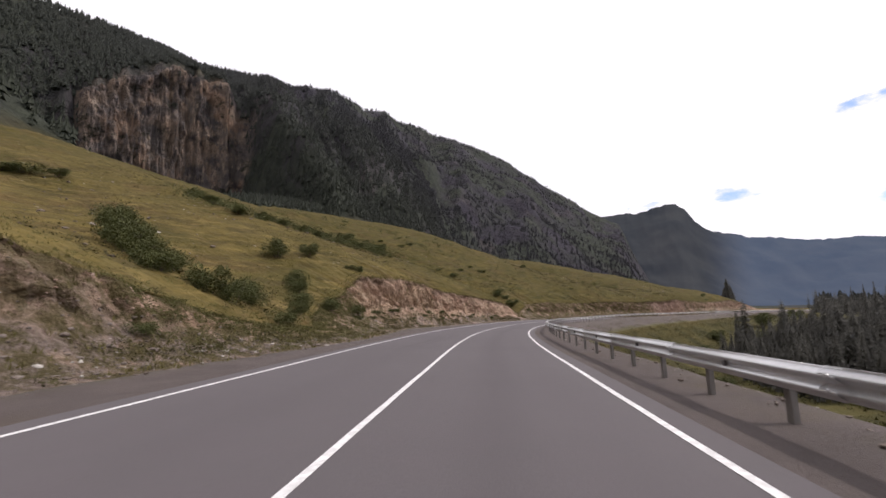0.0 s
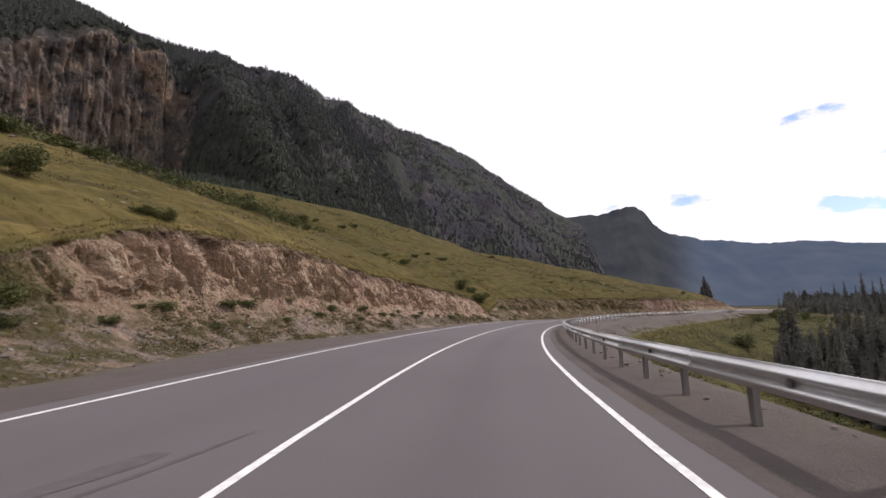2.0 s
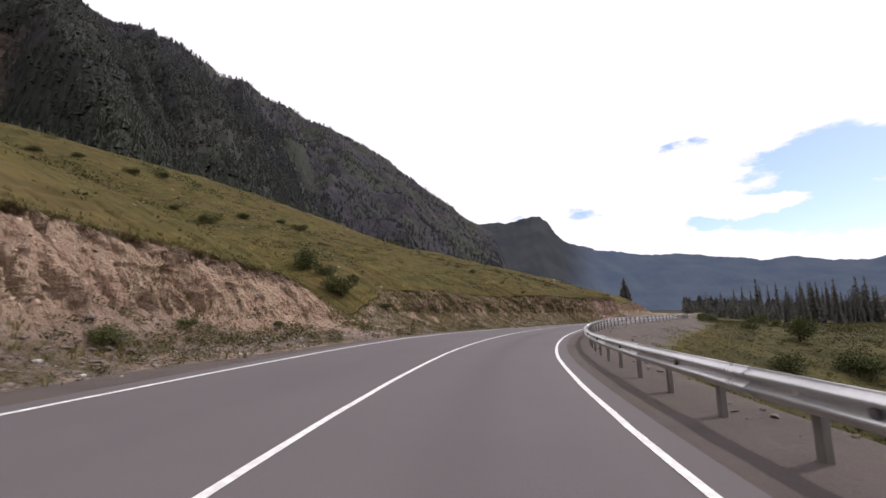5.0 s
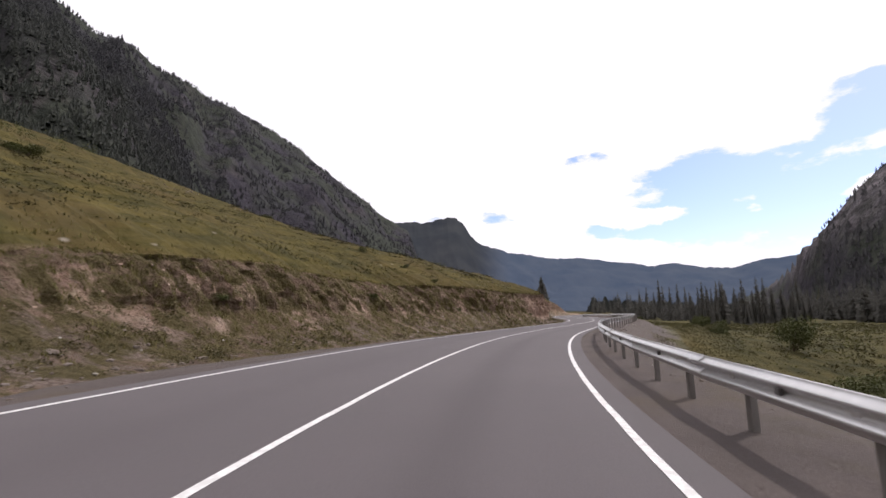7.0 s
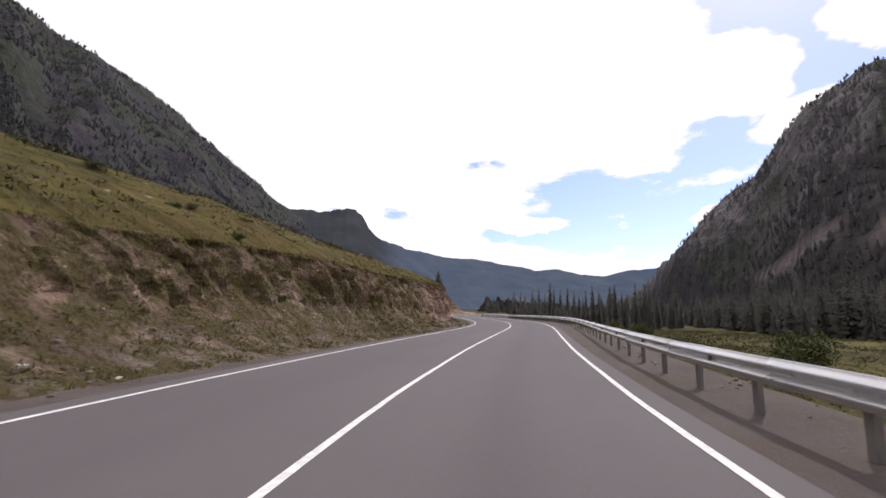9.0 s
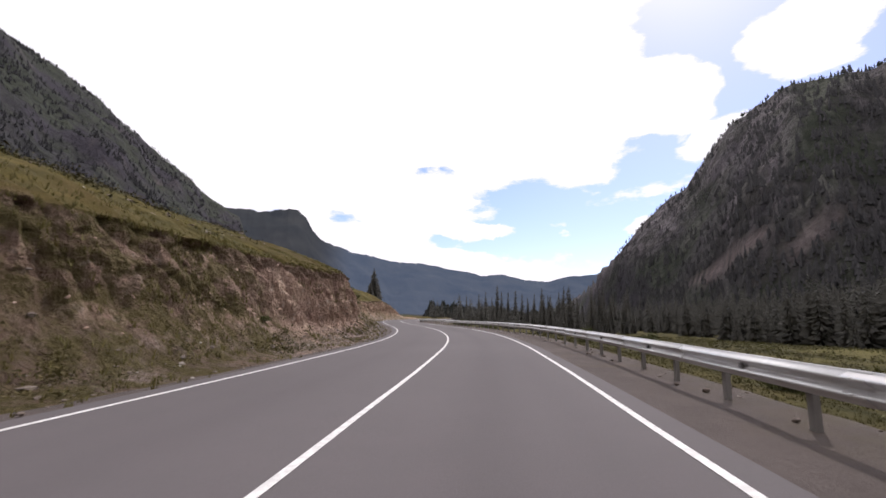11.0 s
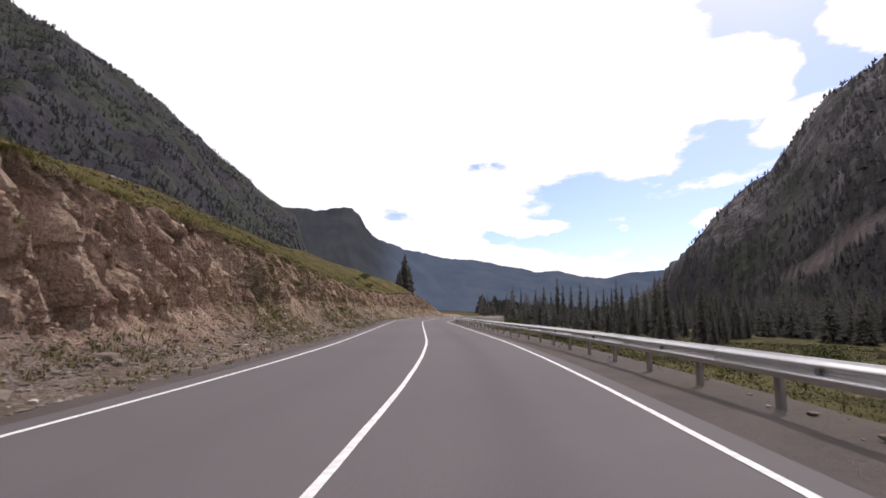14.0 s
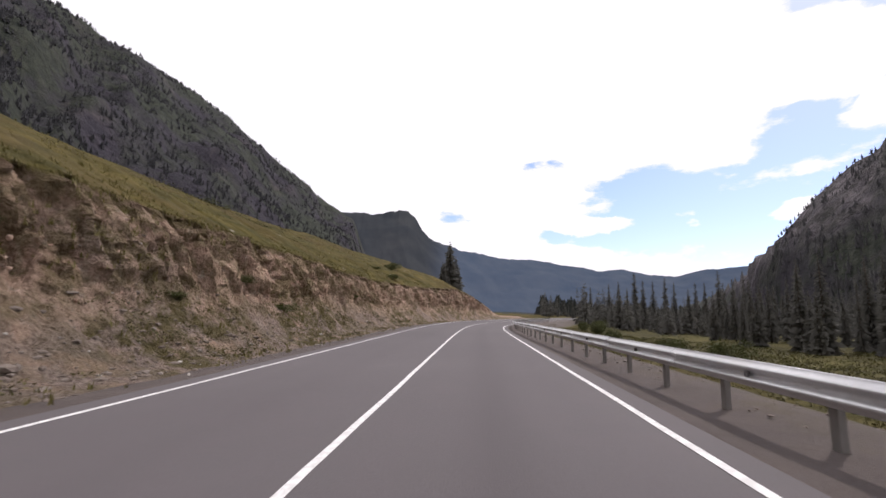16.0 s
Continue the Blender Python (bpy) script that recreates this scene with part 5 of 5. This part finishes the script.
def clumps(name, label, spots, mat, seed, leaves=22, flat=0.2, fine=0.13):
    """Low growth: each clump a loose heap of small leaves."""
    rng = np.random.RandomState(seed)
    p = np.repeat(np.asarray(spots, float), leaves, 0)
    w = p[:, 3:4]
    c = p[:, :3] + rng.normal(size=(len(p), 3)) * np.array((0.32, 0.32, flat)) * w
    c[:, 2] = np.maximum(c[:, 2] + 1.4 * flat * w[:, 0], p[:, 2])
    a, b = rng.normal(size=(len(p), 3)) * w * fine, rng.normal(size=(len(p), 3)) * w * fine
    verts = np.stack([c - a, c + b, c + a], 1).reshape(-1, 3)
    tagged(mesh_object(name, verts, np.arange(len(verts)).reshape(-1, 3), mat), label, "scrub", kind="stuff")


def build_low_growth():
    rng = np.random.RandomState(44)
    # the damp slope below the road
    n = 15000
    s, d = rng.uniform(-5, 290, n), 7.4 + 84 * rng.uniform(0, 1, n) ** 1.7
    keep = fbm(s * 0.10, d * 0.10, 58, 4) + 0.05 * np.minimum(d - 7, 10) > rng.uniform(-0.25, 0.45, n)
    q = on_road(s[keep], d[keep])
    q[:, 2] = terrain(q[:, 0], q[:, 1])[0]
    w = rng.uniform(0.18, 0.62, len(q)) * np.clip(d[keep] / 11, 0.55, 2.6)
    half = rng.uniform(0, 1, len(q)) < 0.55
    both = np.concatenate([q, w[:, None]], 1)
    clumps("meadow_growth", "rough green growth on the slope below the guard rail", both[half], WEEDS, 45, 22, 0.10, 0.075)
    clumps("grass_growth", "rough green grass on the slope below the guard rail", both[~half], GREEN, 46, 22, 0.09, 0.075)
    # the talus at the foot of the cutting
    P, U, S, E, scree = CUT_SURFACE[0]
    flat, u, s = P.reshape(-1, 3), U.ravel(), S.ravel()
    weight = np.interp(s, [-5, 10, 18, 38, 60, 85, 92, 100, 145, 150, 180, 190, 230], [.5, .6, 0.9, 1.2, 1.1, .7, 1.2, .9, .6, .1, .15, .5, .5]) * smooth(0.52, 0.1, u) * (u > -0.2) * smooth(-0.25, 0.25, fbm(s * 0.5, u * 4, 83, 3)) * (s < 235) * (s > -5)
    weight = weight + 0.12 * (s > 14) * (s < 37) * (u > 0.3) * (u < 1.8)
    k = rng.choice(len(flat), 3600, p=weight / weight.sum())
    both = np.concatenate([flat[k], rng.uniform(0.14, 0.55, (len(k), 1))], 1)
    half = rng.uniform(0, 1, len(k)) < 0.5
    clumps("talus_growth", "dusty olive weeds on the foot of the cutting", both[half], WEEDS, 47, 34, 0.12, 0.06)
    clumps("talus_dry_growth", "dry brown weeds on the foot of the cutting", both[~half], DRY, 48, 34, 0.11, 0.06)
    slope = np.where((s > 13) & (s < 38) & (u > -0.15) & (u < 1.8))[0]
    k = rng.choice(slope, 1700)
    clumps("slope_growth", "lush green grass and weeds on the open slope", np.concatenate([flat[k], rng.uniform(0.2, 0.6, (len(k), 1))], 1), GREEN, 50, 60, 0.08, 0.036)
    # tussocks of darker growth over the near hill
    n = 8500
    s, e = rng.uniform(-5, 235, n), 11 + 60 * rng.uniform(0, 1, n) ** 1.4
    keep = (e > np.interp(s, CUT_S, CUT_LIP) + 1.5) & (fbm(s * 0.08, e * 0.08, 59, 4) > rng.uniform(-0.2, 0.4, n))
    q = on_road(s[keep], -e[keep])
    q[:, 2] = terrain(q[:, 0], q[:, 1])[0]
    far = rng.uniform(0, 1, (2600, 2))
    s2, e2 = 92 + 62 * far[:, 0], 13.5 + 45 * far[:, 1] ** 1.3
    p2 = on_road(s2, -e2)
    p2[:, 2] = terrain(p2[:, 0], p2[:, 1])[0]
    q = np.concatenate([q, p2[fbm(s2 * 0.16, e2 * 0.3, 60, 4) > rng.uniform(-0.15, 0.35, 2600)]])
    clumps("hill_tussocks", "brown and olive tussocks over the grassy hill", np.concatenate([q, rng.uniform(0.3, 1.3, (len(q), 1))], 1), HILLSIDE, 49, 30, 0.07, 0.045)


build_far_shrubs()
build_low_growth()

# ---- grass tufts ----


def tufts(name, label, places, heights, mat, seed, blades=6):
    rng = np.random.RandomState(seed)
    n = len(places)
    base = np.repeat(np.asarray(places, float), blades, 0)
    h = np.repeat(np.asarray(heights, float), blades) * rng.uniform(0.5, 1.1, n * blades)
    a = rng.uniform(0, 2 * np.pi, n * blades)
    lean = rng.uniform(0.15, 0.75, n * blades) * h
    off = rng.normal(size=(n * blades, 2)) * (0.22 * h)[:, None]
    wid = 0.05 * h + 0.006
    base = base + np.concatenate([off, np.zeros((len(off), 1))], 1)
    side = np.stack([-np.sin(a), np.cos(a), 0 * a], -1) * wid[:, None]
    tip = base + np.stack([np.cos(a) * lean, np.sin(a) * lean, h], -1)
    base = base - np.array((0, 0, 0.03))
    verts = np.stack([base - side, base + side, tip], 1).reshape(-1, 3)
    faces = np.arange(len(verts)).reshape(-1, 3)
    tagged(mesh_object(name, verts, faces, mat), label, "grass", kind="stuff")


def build_tufts():
    rng = np.random.RandomState(3)
    P, U, S, E, scree = CUT_SURFACE[0]
    flat, u, s = P.reshape(-1, 3), U.ravel(), S.ravel()
    lip = np.where((u > 0.955) & (u < 1.12) & (s > -5) & (s < 235))[0]
    k = rng.choice(lip, 14000)
    tufts("lip_grass", "dry straw and olive grass hanging over the lip of the cutting", flat[k], rng.uniform(0.06, 0.18, len(k)), STRAW, 4)
    grown = fbm(s * 0.30, flat[:, 2] * 0.7, 70, 4)
    face = np.where((u > 0.02) & (u < 0.9) & (s > -5) & (s < 235) & (grown + 0.5 * ((s > 16) & (s < 38)) + 0.25 * ((s > 86) & (s < 145)) + 0.3 * (u < 0.25) > 0.25))[0]
    k = rng.choice(face, 8000)
    tufts("bank_grass", "scattered dry tufts on the earth cutting", flat[k], rng.uniform(0.08, 0.24, len(k)), STRAW, 5)
    n = 26000
    s = rng.uniform(-5, 250, n)
    e = np.interp(s, CUT_S, CUT_LIP) + 0.6 + 26 * rng.uniform(0, 1, n) ** 1.6
    ok = fbm(s * 0.25, e * 0.25, 91, 4) > -0.12
    q = on_road(s[ok], -e[ok])
    z = terrain(q[:, 0], q[:, 1])[0]
    q[:, 2] = z + 0.12 * (e[ok] < np.interp(s[ok], CUT_S, CUT_LIP) + 5)
    tufts("hill_grass", "tussocks of dry yellow grass on the hillside", q, rng.uniform(0.06, 0.19, len(q)), STRAW, 6)
    n = 30000
    s = rng.uniform(-5, 250, n)
    d = 6.6 + 9 * rng.uniform(0, 1, n) ** 1.1
    ok = fbm(s * 0.35, d * 0.5, 95, 3) + 0.20 * (d - 9.2) > 0.0
    s, d = s[ok], d[ok]
    q = on_road(s, d)
    q[:, 2] += side_height(s, d)
    tufts("verge_grass", "weeds and grass behind the guard rail", q, rng.uniform(0.06, 0.17, len(q)), WEEDS, 7, 6)
    n = 5000
    s = rng.uniform(-5, 250, n)
    toe = np.interp(s, CUT_S, CUT_TOE)
    e = toe + 0.4 - 2.2 * rng.uniform(0, 1, n) ** 1.8
    ok = fbm(s * 0.4, e * 0.4, 96, 3) > 0.02
    q = on_road(s[ok], -e[ok], 0.0)
    tufts("toe_grass", "sparse weeds along the foot of the cutting", q, rng.uniform(0.06, 0.18, len(q)), STRAW, 8)


build_tufts()

# ---- stones ----
ICO = []


def stone_shape(rng):
    if not ICO:
        bm = bmesh.new()
        bmesh.ops.create_icosphere(bm, subdivisions=1, radius=1.0)
        bm.verts.ensure_lookup_table()
        ICO.append((np.array([v.co[:] for v in bm.verts]), [[v.index for v in f.verts] for f in bm.faces]))
        bm.free()
    v, f = ICO[0]
    v = v * rng.uniform(0.7, 1.2, (len(v), 1)) * rng.uniform((0.8, 0.5, 0.3), (1.4, 1.0, 0.65))
    return v, f


def build_stones():
    rng = np.random.RandomState(15)
    P, U, S, E, scree = CUT_SURFACE[0]
    flat, u, s = P.reshape(-1, 3), U.ravel(), S.ravel()
    weight = np.interp(s, [-5, 7, 11, 20, 27, 45, 85, 97, 145, 152, 160, 190, 205, 235], [.8, 1.0, 4.0, 4.0, .6, 2.4, 2.0, .4, .4, 1.5, 3, 3, 1.0, .5]) * (0.25 + scree.ravel()) * np.exp(-np.clip(u, 0, 1) * 4.5) * (u < 0.92) * (s > -5) * (s < 235)
    k = rng.choice(len(flat), 6800, p=weight / weight.sum())
    spots = flat[k]
    size = 0.035 + 0.11 * rng.uniform(0, 1, len(k)) ** 3
    s2 = rng.uniform(-5, 230, 900)
    toe = np.interp(s2, CUT_S, CUT_TOE)
    q = on_road(s2, -(toe - 1.9 * rng.uniform(0, 1, 900) ** 1.5), -0.03)
    s3 = rng.uniform(-5, 230, 1500)
    d3 = 5.3 + 2.8 * rng.uniform(0, 1, 1500)
    q3 = on_road(s3, d3, side_height(s3, d3))
    s4, e4 = rng.uniform(-5, 200, 2600), 11 + 55 * rng.uniform(0, 1, 2600) ** 1.3
    keep = (e4 > np.interp(s4, CUT_S, CUT_LIP) + 1) & (fbm(s4 * 0.06, e4 * 0.06, 88, 4) > 0.0)
    q4 = on_road(s4[keep], -e4[keep])
    q4[:, 2] = terrain(q4[:, 0], q4[:, 1])[0] + 0.03
    spots = np.concatenate([spots, q, q3, q4])
    size = np.concatenate([size, 0.02 + 0.05 * rng.uniform(0, 1, 900) ** 2, 0.02 + 0.06 * rng.uniform(0, 1, 1500) ** 2, 0.08 + 0.22 * rng.uniform(0, 1, len(q4)) ** 2.5])
    verts, faces, n = [], [], 0
    for p, r in zip(spots, size):
        v, f = stone_shape(rng)
        a = rng.uniform(0, 6.28)
        c, sn = math.cos(a), math.sin(a)
        v = np.stack([v[:, 0] * c - v[:, 1] * sn, v[:, 0] * sn + v[:, 1] * c, v[:, 2]], -1) * r + p
        verts.append(v)
        faces += [[i + n for i in g] for g in f]
        n += len(v)
    tagged(mesh_object("rubble", np.concatenate(verts), faces, STONE), "grey and brown stones fallen from the cutting", "stones", kind="stuff")
    clod_weight = (u > 0.25) * (u < 0.9) * (s > -5) * (s < 235) * np.interp(s, [-5, 14, 18, 36, 42, 85, 90, 97, 145, 150, 180, 190, 235], [.6, .5, 0, 0, 1, .8, .1, .5, .5, 1.5, 1.5, .6, .5]) * smooth(-0.3, 0.4, fbm(s * 0.7, u * 6, 85, 3))
    k = rng.choice(len(flat), 5200, p=clod_weight / clod_weight.sum())
    verts, faces, n = [], [], 0
    for p, r in zip(flat[k], 0.018 + 0.085 * rng.uniform(0, 1, len(k)) ** 4):
        v, f = stone_shape(rng)
        tilt = Matrix.Rotation(rng.uniform(0, 6.28), 3, "Z") @ Matrix.Rotation(rng.uniform(-1.2, 1.2), 3, "X") @ Matrix.Rotation(rng.uniform(-1.2, 1.2), 3, "Y")
        verts.append(v @ np.array(tilt) * r + p)
        faces += [[i + n for i in g] for g in f]
        n += len(v)
    tagged(mesh_object("clods", np.concatenate(verts), faces, CLOD), "tan and reddish clods and stones sticking in the earth face", "stones", kind="stuff")
    weight = weight * (u < 0.2)
    k = rng.choice(len(flat), 46, p=weight / weight.sum())
    for p in flat[k]:
        v, f = stone_shape(rng)
        b = new("boulder", make_mesh("boulder", v * rng.uniform(0.13, 0.26), f, STONE))
        b.matrix_basis = Matrix.Translation(p) @ Matrix.Rotation(rng.uniform(0, 6.28), 4, "Z")
        tagged(b, "angular grey boulder lying at the foot of the cutting", "boulder", "fallen boulders")


build_stones()

# ---- marks on the road ----


def mat_rubber():
    k = Mat("rubber_mark", 0.9)
    k.color(k.mix(k.noise(6, 6, lo=0.3, hi=0.7), (0.078, 0.069, 0.071), (0.108, 0.095, 0.099)))
    return k.m


RUBBER = mat_rubber()


def road_mark(points, width):
    s = np.linspace(points[0][0], points[-1][0], 60)
    d = np.interp(s, [p[0] for p in points], [p[1] for p in points]) + 0.05 * fbm(s * 0.6, 0 * s, 8, 3)
    w = width * (0.6 + 0.5 * fbm(s * 1.1, 0 * s, 12, 3)) * np.sin(np.linspace(0.12, np.pi - 0.12, 60)) ** 0.4
    S, D = np.repeat(s[:, None], 2, 1), np.stack([d - w / 2, d + w / 2], -1)
    ob = mesh_object("tyre_mark", on_road(S, D, 0.004).reshape(-1, 3), grid_faces(60, 2)[:, ::-1], RUBBER, True)
    tagged(ob, "dark curved tyre mark on the asphalt", "tyre mark", kind="structure")


road_mark([(17, -2.2), (21, -1.95), (25.5, -1.55), (28, -1.2), (31, -0.6)], 0.14)
road_mark([(20, -1.6), (23, -1.25), (26, -1.0), (29, -0.8)], 0.12)
road_mark([(28.7, -1.45), (30.2, -1.1)], 0.4)
